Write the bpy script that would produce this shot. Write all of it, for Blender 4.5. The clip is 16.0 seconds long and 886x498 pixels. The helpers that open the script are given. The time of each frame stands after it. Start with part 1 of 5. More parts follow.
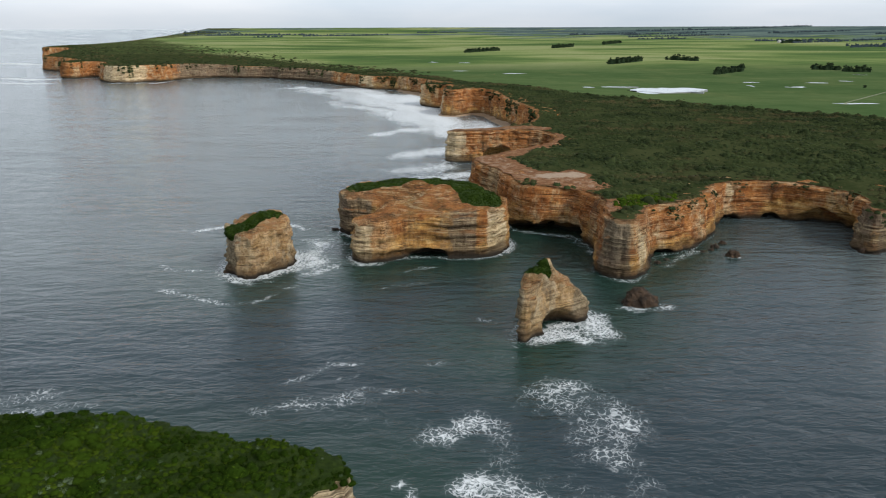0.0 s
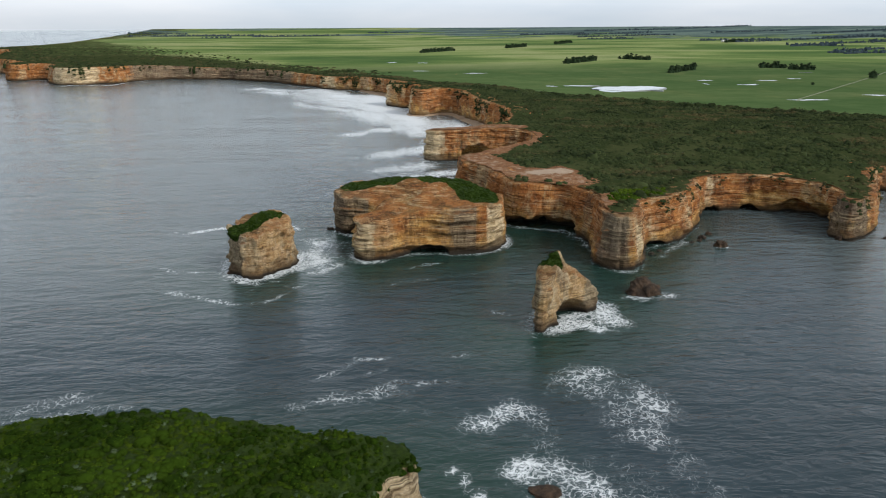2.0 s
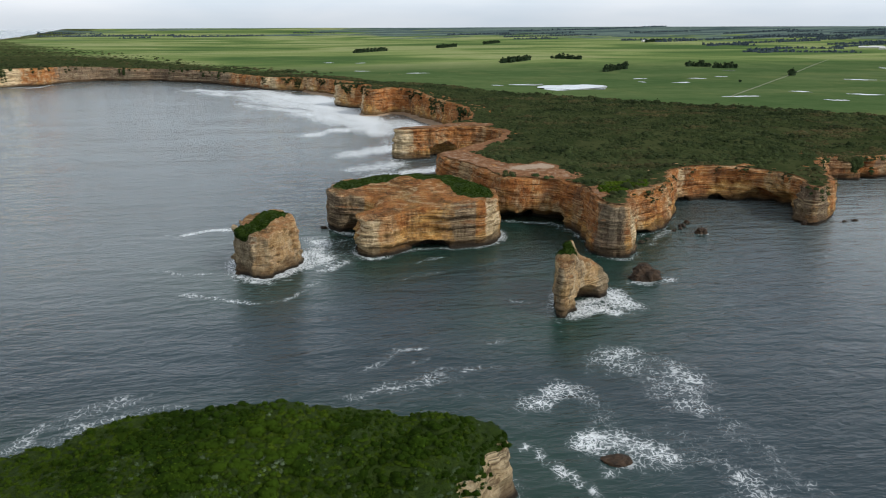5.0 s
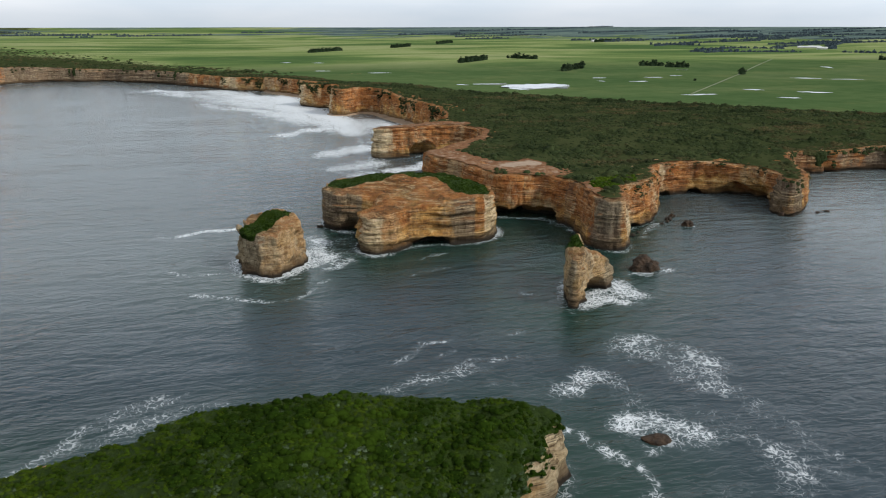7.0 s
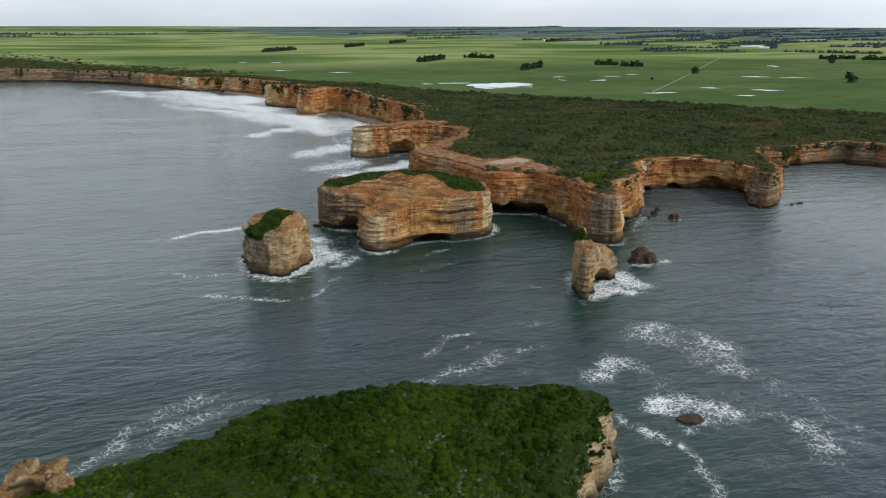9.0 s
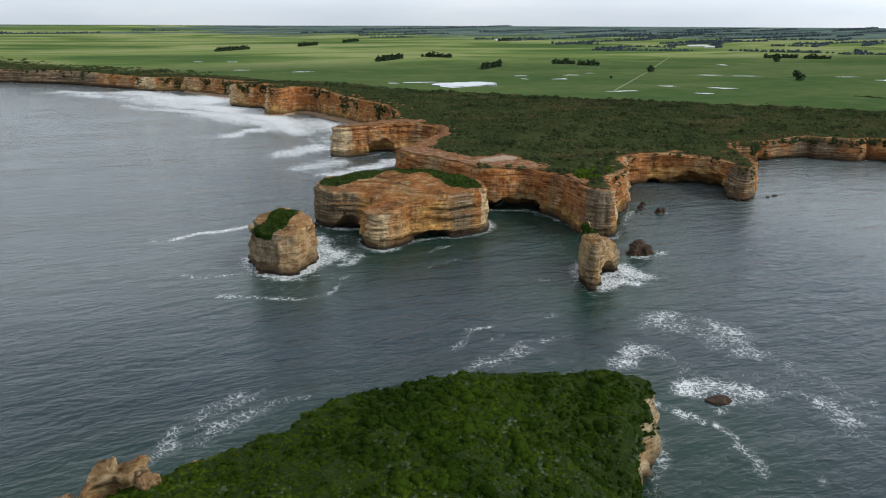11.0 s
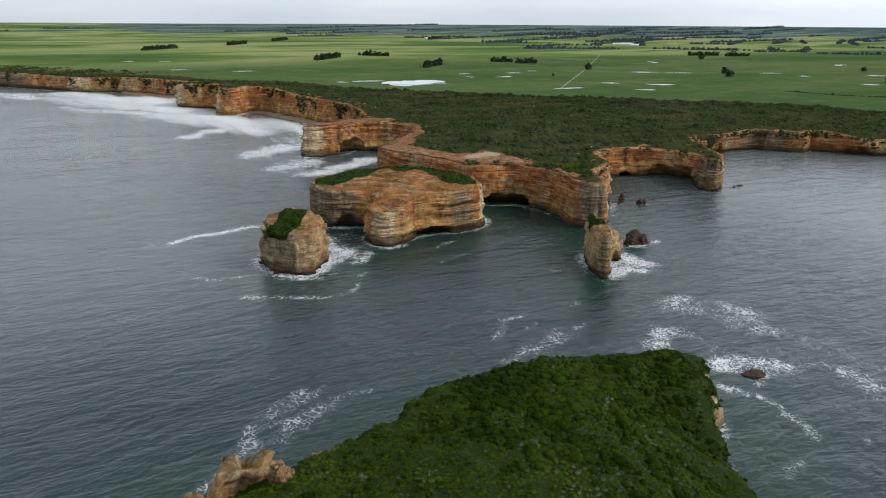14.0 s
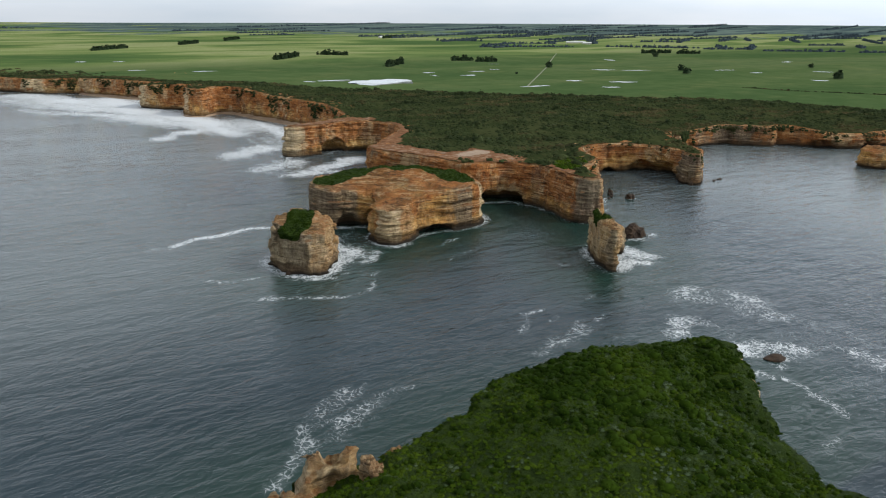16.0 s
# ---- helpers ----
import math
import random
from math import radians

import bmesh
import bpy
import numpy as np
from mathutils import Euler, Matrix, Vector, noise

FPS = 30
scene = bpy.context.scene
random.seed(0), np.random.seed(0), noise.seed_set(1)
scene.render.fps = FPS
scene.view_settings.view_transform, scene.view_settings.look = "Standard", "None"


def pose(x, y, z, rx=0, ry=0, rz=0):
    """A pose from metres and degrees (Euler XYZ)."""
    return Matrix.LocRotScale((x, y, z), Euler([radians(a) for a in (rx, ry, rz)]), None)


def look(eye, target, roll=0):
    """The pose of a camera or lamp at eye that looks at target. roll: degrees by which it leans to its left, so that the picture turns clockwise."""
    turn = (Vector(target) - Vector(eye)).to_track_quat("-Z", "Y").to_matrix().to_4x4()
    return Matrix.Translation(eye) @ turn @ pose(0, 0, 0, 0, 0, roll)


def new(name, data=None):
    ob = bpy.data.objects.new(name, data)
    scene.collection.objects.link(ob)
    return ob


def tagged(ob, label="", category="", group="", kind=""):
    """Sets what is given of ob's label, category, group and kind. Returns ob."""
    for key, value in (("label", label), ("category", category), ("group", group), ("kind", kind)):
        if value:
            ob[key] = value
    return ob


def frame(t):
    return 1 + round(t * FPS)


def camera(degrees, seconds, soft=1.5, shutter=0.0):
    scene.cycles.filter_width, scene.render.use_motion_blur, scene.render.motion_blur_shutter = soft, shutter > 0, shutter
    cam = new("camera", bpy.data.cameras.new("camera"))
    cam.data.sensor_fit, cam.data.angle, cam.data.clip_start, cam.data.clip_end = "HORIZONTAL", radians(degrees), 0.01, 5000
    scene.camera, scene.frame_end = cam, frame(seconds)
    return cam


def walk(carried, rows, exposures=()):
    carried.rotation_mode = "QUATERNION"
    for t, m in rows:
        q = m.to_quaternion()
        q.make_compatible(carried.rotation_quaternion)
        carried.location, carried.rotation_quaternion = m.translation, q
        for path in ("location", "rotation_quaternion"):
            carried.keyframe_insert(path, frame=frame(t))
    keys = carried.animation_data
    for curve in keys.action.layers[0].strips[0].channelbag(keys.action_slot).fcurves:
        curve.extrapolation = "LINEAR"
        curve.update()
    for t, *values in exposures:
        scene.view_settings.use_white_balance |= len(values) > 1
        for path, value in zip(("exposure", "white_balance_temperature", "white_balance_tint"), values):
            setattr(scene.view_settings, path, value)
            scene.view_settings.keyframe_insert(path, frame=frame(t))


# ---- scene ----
cam = camera(64.01, 16.0, soft=1.1)
# seconds, x, y, z, yaw, pitch, lean to the right
ROWS = [
    (0.0, 0.00, 0.00, 100.00, 0.001, -17.582, 0.252),
    (0.5, -5.42, -1.33, 99.99, -1.001, -17.579, 0.285),
    (1.0, -10.92, -2.58, 99.99, -2.008, -17.577, 0.309),
    (1.5, -16.49, -3.74, 99.99, -3.019, -17.576, 0.324),
    (2.0, -22.12, -4.80, 100.00, -4.034, -17.576, 0.331),
    (2.5, -27.81, -5.77, 100.01, -5.054, -17.576, 0.330),
    (3.0, -33.55, -6.65, 100.03, -6.076, -17.577, 0.323),
    (3.5, -39.35, -7.42, 100.05, -7.102, -17.580, 0.309),
    (4.0, -45.20, -8.09, 100.07, -8.130, -17.583, 0.290),
    (4.5, -51.08, -8.66, 100.10, -9.160, -17.586, 0.266),
    (5.0, -57.01, -9.11, 100.13, -10.192, -17.591, 0.237),
    (5.5, -62.97, -9.46, 100.16, -11.226, -17.596, 0.205),
    (6.0, -68.96, -9.69, 100.20, -12.261, -17.603, 0.169),
    (6.5, -74.98, -9.81, 100.24, -13.297, -17.610, 0.131),
    (7.0, -81.01, -9.80, 100.29, -14.333, -17.618, 0.091),
    (7.5, -87.07, -9.68, 100.34, -15.370, -17.627, 0.050),
    (8.0, -93.13, -9.43, 100.39, -16.405, -17.636, 0.008),
    (8.5, -99.21, -9.05, 100.44, -17.441, -17.646, -0.033),
    (9.0, -105.29, -8.54, 100.50, -18.475, -17.658, -0.075),
    (9.5, -111.36, -7.90, 100.57, -19.508, -17.670, -0.115),
    (10.0, -117.44, -7.12, 100.63, -20.539, -17.682, -0.153),
    (10.5, -123.50, -6.20, 100.70, -21.568, -17.696, -0.188),
    (11.0, -129.55, -5.15, 100.77, -22.594, -17.710, -0.221),
    (11.5, -135.58, -3.95, 100.84, -23.618, -17.726, -0.250),
    (12.0, -141.59, -2.60, 100.92, -24.638, -17.741, -0.274),
    (12.5, -147.57, -1.10, 101.00, -25.655, -17.758, -0.293),
    (13.0, -153.52, 0.55, 101.08, -26.667, -17.776, -0.307),
    (13.5, -159.44, 2.36, 101.17, -27.676, -17.794, -0.315),
    (14.0, -165.32, 4.32, 101.26, -28.679, -17.813, -0.316),
    (14.5, -171.15, 6.45, 101.35, -29.678, -17.833, -0.309),
    (15.0, -176.93, 8.73, 101.44, -30.671, -17.854, -0.294),
    (15.5, -182.66, 11.19, 101.53, -31.658, -17.875, -0.271),
    (16.0, -188.34, 13.81, 101.63, -32.639, -17.897, -0.238),
]
walk(cam, [(t, pose(x, y, z, 0, 0, yaw) @ pose(0, 0, 0, 90 + pitch) @ pose(0, 0, 0, 0, 0, -lean)) for t, x, y, z, yaw, pitch, lean in ROWS])

# ---- sky and sun: a bright, even overcast ----
SUN_AZ, SUN_EL = radians(126), radians(38)        # clockwise from north (+y)
world = bpy.data.worlds.new("overcast")
scene.world = world
world.use_nodes = True
wn, wl = world.node_tree.nodes, world.node_tree.links
wn.clear()
w_out = wn.new("ShaderNodeOutputWorld")
w_bg = wn.new("ShaderNodeBackground")
w_sky = wn.new("ShaderNodeTexSky")
w_sky.sky_type = "NISHITA"
w_sky.sun_disc = False
w_sky.sun_elevation, w_sky.sun_rotation = SUN_EL, SUN_AZ
w_sky.dust_density = 3.0
w_dim = wn.new("ShaderNodeVectorMath")
w_dim.operation = "SCALE"
w_dim.inputs["Scale"].default_value = 0.09
w_tc = wn.new("ShaderNodeTexCoord")
w_map = wn.new("ShaderNodeMapping")
w_map.inputs["Scale"].default_value = (1.0, 1.0, 5.0)
w_noise = wn.new("ShaderNodeTexNoise")
w_noise.inputs["Scale"].default_value = 3.0
w_noise.inputs["Detail"].default_value = 6.0
w_ramp = wn.new("ShaderNodeValToRGB")
w_ramp.color_ramp.elements[0].position, w_ramp.color_ramp.elements[0].color = 0.3, (0.57, 0.66, 0.755, 1)
w_ramp.color_ramp.elements[1].position, w_ramp.color_ramp.elements[1].color = 0.7, (0.76, 0.80, 0.855, 1)
w_mix = wn.new("ShaderNodeMix")
w_mix.data_type = "RGBA"
w_mix.inputs["Factor"].default_value = 0.9
wl.new(w_sky.outputs["Color"], w_dim.inputs[0])
wl.new(w_tc.outputs["Generated"], w_map.inputs["Vector"])
wl.new(w_map.outputs["Vector"], w_noise.inputs["Vector"])
wl.new(w_noise.outputs["Fac"], w_ramp.inputs["Fac"])
wl.new(w_dim.outputs["Vector"], w_mix.inputs["A"])
wl.new(w_ramp.outputs["Color"], w_mix.inputs["B"])
w_xyz = wn.new("ShaderNodeSeparateXYZ")
w_up = wn.new("ShaderNodeValToRGB")                 # bright band added low in the sky to lift far water, dimmer overhead
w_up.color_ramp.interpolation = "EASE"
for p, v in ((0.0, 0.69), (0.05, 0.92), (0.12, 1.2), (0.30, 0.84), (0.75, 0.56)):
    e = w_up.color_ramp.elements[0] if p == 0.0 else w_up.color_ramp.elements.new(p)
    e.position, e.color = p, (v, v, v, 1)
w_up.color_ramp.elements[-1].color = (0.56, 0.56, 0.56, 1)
w_gain = wn.new("ShaderNodeMath")
w_gain.operation = "MULTIPLY"
w_lum = wn.new("ShaderNodeVectorMath")
w_lum.operation = "SCALE"
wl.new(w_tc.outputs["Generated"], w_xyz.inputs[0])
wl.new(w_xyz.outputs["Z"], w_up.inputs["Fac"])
w_side = wn.new("ShaderNodeVectorMath")             # thinner cloud on the sun's side
w_side.operation = "DOT_PRODUCT"
w_side.inputs[1].default_value = (math.sin(SUN_AZ), math.cos(SUN_AZ), 0.0)
w_thin = wn.new("ShaderNodeMapRange")
w_thin.interpolation_type = "SMOOTHSTEP"
w_thin.inputs["From Min"].default_value, w_thin.inputs["From Max"].default_value = -0.1, 0.9
w_thin.inputs["To Min"].default_value, w_thin.inputs["To Max"].default_value = 1.52, 2.4
wl.new(w_tc.outputs["Generated"], w_side.inputs[0])
wl.new(w_side.outputs["Value"], w_thin.inputs["Value"])
wl.new(w_thin.outputs["Result"], w_gain.inputs[1])
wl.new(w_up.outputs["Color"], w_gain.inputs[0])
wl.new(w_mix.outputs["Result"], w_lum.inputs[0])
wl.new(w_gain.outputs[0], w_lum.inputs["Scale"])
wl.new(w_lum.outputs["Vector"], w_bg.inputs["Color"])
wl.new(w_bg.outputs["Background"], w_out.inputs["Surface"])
sun = new("sun", bpy.data.lights.new("sun", "SUN"))
sun.data.energy, sun.data.angle, sun.data.color = 2.3, radians(7), (1.0, 0.97, 0.92)
sun.matrix_world = look((math.sin(SUN_AZ) * math.cos(SUN_EL) * 900, math.cos(SUN_AZ) * math.cos(SUN_EL) * 900, math.sin(SUN_EL) * 900), (0, 0, 0))


# ---- materials ----
class Nodes:
    """A node material written in few words."""

    def __init__(self, name, rough=0.9, spec=0.3):
        self.mat = bpy.data.materials.new(name)
        self.mat.use_nodes = True
        self.t = self.mat.node_tree
        self.b = self.t.nodes["Principled BSDF"]
        self.b.inputs["Roughness"].default_value = rough
        self.b.inputs["Specular IOR Level"].default_value = spec
        self.geo = self.t.nodes.new("ShaderNodeNewGeometry")
        self.pos = self.geo.outputs["Position"]

    def put(self, sock, v):
        if isinstance(v, bpy.types.NodeSocket):
            self.t.links.new(v, sock)
        elif isinstance(v, (tuple, list)) and len(v) == 3 and sock.type == "RGBA":
            sock.default_value = (*v, 1)
        else:
            sock.default_value = v

    def scaled(self, v, sx, sy, sz, loc=(0, 0, 0), turn=0.0):
        n = self.t.nodes.new("ShaderNodeMapping")
        n.inputs["Scale"].default_value = (sx, sy, sz)
        n.inputs["Location"].default_value = loc
        n.inputs["Rotation"].default_value = (0, 0, radians(turn))
        self.put(n.inputs["Vector"], v)
        return n.outputs["Vector"]

    def noise(self, scale, detail=4.0, rough=0.6, vec=None, warp=0.0):
        n = self.t.nodes.new("ShaderNodeTexNoise")
        n.inputs["Scale"].default_value = scale
        n.inputs["Detail"].default_value = detail
        n.inputs["Roughness"].default_value = rough
        n.inputs["Distortion"].default_value = warp
        self.put(n.inputs["Vector"], vec or self.pos)
        return n.outputs["Fac"]

    def cells(self, scale, vec=None, feature="F1", out="Distance"):
        n = self.t.nodes.new("ShaderNodeTexVoronoi")
        n.feature = feature
        n.inputs["Scale"].default_value = scale
        self.put(n.inputs["Vector"], vec or self.pos)
        return n.outputs[out]

    def ramp(self, v, *stops):
        n = self.t.nodes.new("ShaderNodeValToRGB")
        e = n.color_ramp.elements
        while len(e) < len(stops):
            e.new(0.5)
        for el, (p, c) in zip(e, stops):
            el.position = p
            el.color = (*c, 1) if isinstance(c, tuple) else (c, c, c, 1)
        self.put(n.inputs["Fac"], v)
        return n.outputs["Color"]

    def mix(self, f, a, b, how="MIX"):
        n = self.t.nodes.new("ShaderNodeMix")
        n.data_type, n.blend_type = "RGBA", how
        self.put(n.inputs["Factor"], f)
        self.put(n.inputs["A"], a)
        self.put(n.inputs["B"], b)
        return n.outputs["Result"]

    def math(self, how, a, b=0.0, clamp=False):
        n = self.t.nodes.new("ShaderNodeMath")
        n.operation, n.use_clamp = how, clamp
        self.put(n.inputs[0], a)
        self.put(n.inputs[1], b)
        return n.outputs[0]

    def attr(self, name):
        n = self.t.nodes.new("ShaderNodeAttribute")
        n.attribute_name = name
        return n.outputs["Fac"]

    def xyz(self, axis, v=None):
        n = self.t.nodes.new("ShaderNodeSeparateXYZ")
        self.put(n.inputs[0], v or self.pos)
        return n.outputs[axis]

    def step(self, v, lo, hi):
        n = self.t.nodes.new("ShaderNodeMapRange")
        n.interpolation_type = "SMOOTHSTEP"
        self.put(n.inputs["Value"], v)
        n.inputs["From Min"].default_value, n.inputs["From Max"].default_value = lo, hi
        return n.outputs["Result"]

    def color(self, v):
        self.put(self.b.inputs["Base Color"], v)

    def rough(self, v):
        self.put(self.b.inputs["Roughness"], v)

    def bump(self, v, strength, dist, then=None):
        n = self.t.nodes.new("ShaderNodeBump")
        n.inputs["Strength"].default_value, n.inputs["Distance"].default_value = strength, dist
        self.put(n.inputs["Height"], v)
        if then:
            self.put(n.inputs["Normal"], then)
        self.t.links.new(n.outputs["Normal"], self.b.inputs["Normal"])
        return n.outputs["Normal"]


def rock_material(name, warm, pale, grey, cream=0.0, seams=1.0):
    """Layered limestone: golden and rust beds, pale and grey patches, dark joints and stains."""
    m = Nodes(name, 0.95, 0.12)
    z = m.xyz("Z")
    wob = m.noise(0.05, 3)
    beds = m.noise(0.42, 6, 0.75, m.scaled(m.pos, 0.07, 0.07, 1.0), 0.4)
    thin = m.noise(1.05, 5, 0.75, m.scaled(m.pos, 0.09, 0.09, 1.0), 0.45)
    streak = m.noise(0.55, 6, 0.72, m.scaled(m.pos, 1.0, 1.0, 0.09), 0.3)
    joint = m.noise(0.24, 7, 0.72, m.scaled(m.pos, 1.0, 1.0, 0.16, (17, 3, 0)), 0.5)
    blotch = m.noise(0.16, 8, 0.74)
    big = m.noise(0.045, 5, 0.62)
    speck = m.noise(1.3, 7, 0.8)
    both = m.math("ADD", m.math("MULTIPLY", beds, 0.45), m.math("MULTIPLY", blotch, 0.55))
    gold = m.ramp(both, (0.36, (0.12, 0.056, 0.020)), (0.44, (0.30, 0.142, 0.044)), (0.52, (0.49, 0.26, 0.075)), (0.62, (0.66, 0.45, 0.20)))
    red = m.ramp(blotch, (0.33, (0.085, 0.030, 0.012)), (0.47, (0.27, 0.090, 0.026)), (0.64, (0.44, 0.180, 0.055)))
    high = m.math("ADD", big, m.math("ADD", m.math("MULTIPLY", m.attr("rust"), 0.3), m.math("MULTIPLY", m.math("SUBTRACT", z, 13.0), 0.016)))
    c = m.mix(m.math("MULTIPLY", m.step(high, 0.44, 0.56), warm), gold, red)
    c = m.mix(m.math("MULTIPLY", m.step(m.noise(0.055, 7, 0.7, m.scaled(m.pos, 1, 1, 0.55, (40, 7, 3))), 0.52, 0.62), pale), c, m.ramp(thin, (0.34, (0.24, 0.155, 0.075)), (0.5, (0.50, 0.37, 0.20)), (0.66, (0.66, 0.54, 0.35))))
    c = m.mix(m.math("MULTIPLY", m.step(m.noise(0.07, 7, 0.72, m.scaled(m.pos, 1, 1, 0.35, (9, 70, 31))), 0.51, 0.60), grey), c, m.ramp(streak, (0.36, (0.05, 0.040, 0.030)), (0.64, (0.21, 0.165, 0.115))))
    tone = m.math("ADD", m.attr("tone"), m.math("MULTIPLY", m.math("SUBTRACT", m.noise(0.12, 7, 0.7, m.scaled(m.pos, 1, 1, 0.7, (5, 5, 5))), 0.5), 1.4))
    c = m.mix(m.math("MULTIPLY", m.step(tone, 0.45, 0.75), 0.85), c, m.ramp(thin, (0.36, (0.24, 0.16, 0.085)), (0.5, (0.50, 0.39, 0.23)), (0.66, (0.72, 0.62, 0.45))))
    c = m.mix(m.math("MULTIPLY", m.step(tone, -0.40, -0.7), 0.85), c, m.ramp(streak, (0.34, (0.05, 0.042, 0.030)), (0.66, (0.21, 0.172, 0.125))))
    if cream:
        c = m.mix(cream, c, m.ramp(m.noise(0.3, 8, 0.74, m.scaled(m.pos, 1, 1, 0.6)), (0.34, (0.10, 0.072, 0.044)), (0.46, (0.30, 0.225, 0.135)), (0.62, (0.56, 0.46, 0.31))))
    up = m.xyz("Z", m.geo.outputs["Normal"])
    dust = m.ramp(m.noise(0.11, 7, 0.66), (0.34, (0.085, 0.055, 0.018)), (0.46, (0.17, 0.080, 0.026)), (0.56, (0.27, 0.105, 0.034)), (0.68, (0.36, 0.19, 0.075)))
    c = m.mix(m.math("MULTIPLY", m.math("MULTIPLY", m.step(up, 0.55, 0.85), m.step(z, 8.0, 14.0)), 0.7), c, dust)
    c = m.mix(m.math("MULTIPLY", m.step(thin, 0.45, 0.37), 0.65), c, (0.048, 0.026, 0.013))
    c = m.mix(m.math("MULTIPLY", m.step(joint, 0.57, 0.66), 0.38), c, (0.058, 0.034, 0.018))
    c = m.mix(m.math("MULTIPLY", m.step(streak, 0.56, 0.66), 0.30), c, (0.080, 0.042, 0.021))
    c = m.mix(m.math("MULTIPLY", m.step(m.noise(0.8, 5, 0.75, m.scaled(m.pos, 0.1, 0.1, 1.0, (3, 8, 1)), 0.4), 0.55, 0.64), 0.5), c, m.mix(0.6, c, (0.66, 0.50, 0.28)))
    seam = m.noise(1.9, 3, 0.6, m.scaled(m.pos, 0.03, 0.03, 1.0, (6, 2, 9)), 0.25)
    clear = m.math("MULTIPLY", m.step(m.noise(0.09, 6, 0.7, m.scaled(m.pos, 1, 1, 1.6, (21, 4, 8))), 0.38, 0.60), seams)
    c = m.mix(m.math("MULTIPLY", m.math("MULTIPLY", m.step(seam, 0.46, 0.38), 0.72), clear), c, (0.045, 0.026, 0.014))
    c = m.mix(m.math("MULTIPLY", m.math("MULTIPLY", m.step(seam, 0.54, 0.61), 0.7), clear), c, m.mix(0.5, c, (0.66, 0.52, 0.32)))
    c = m.mix(1.0, c, m.ramp(speck, (0.32, 0.62), (0.5, 0.84), (0.68, 1.0)), "MULTIPLY")
    low = m.math("ADD", z, m.math("MULTIPLY", m.noise(0.13, 6, 0.7), -9.0))
    c = m.mix(m.math("MULTIPLY", m.step(low, 2.0, -2.0), 0.72), c, (0.060, 0.036, 0.019))
    wet = m.step(m.math("ADD", z, m.math("MULTIPLY", wob, -3.6)), 0.6, -1.2)
    c = m.mix(wet, c, (0.024, 0.019, 0.014))
    turf = m.math("ADD", m.attr("turf"), m.math("MULTIPLY", m.math("SUBTRACT", m.noise(0.25, 6, 0.7), 0.5), 0.8))
    c = m.mix(m.step(turf, 0.45, 0.6), c, m.ramp(m.noise(0.5, 6, 0.7), (0.3, (0.010, 0.021, 0.003)), (0.55, (0.022, 0.039, 0.005)), (0.75, (0.048, 0.068, 0.009))))
    c = m.mix(1.0, c, (1.48, 1.48, 1.46), "MULTIPLY")
    m.color(c)
    h = m.math("ADD", m.math("MULTIPLY", thin, 0.35), m.math("ADD", m.math("MULTIPLY", m.noise(0.6, 10, 0.78), 1.1), m.math("ADD", m.math("MULTIPLY", streak, 0.5), m.math("MULTIPLY", joint, 0.5))))
    h = m.math("ADD", h, m.math("MULTIPLY", seam, 0.5))
    m.bump(h, 1.0, 1.9)
    return m.mat


ROCK = rock_material("layered_orange_limestone", 0.9, 0.62, 0.4)
ROCK_ISLAND = rock_material("layered_golden_limestone", 0.8, 0.3, 0.4)
ROCK_PALE = rock_material("pale_grey_limestone", 0.2, 0.7, 0.8, 0.52, 0.7)
ROCK_HEAD = rock_material("cream_limestone", 0.6, 0.9, 0.1, 0.5)


def wet_rock_material():
    m = Nodes("dark_wet_rock", 0.8, 0.2)
    m.color(m.ramp(m.noise(0.5, 6), (0.3, (0.016, 0.012, 0.009)), (0.7, (0.070, 0.042, 0.024))))
    m.bump(m.noise(0.8, 7, 0.7), 1.0, 0.7)
    return m.mat


WET_ROCK = wet_rock_material()


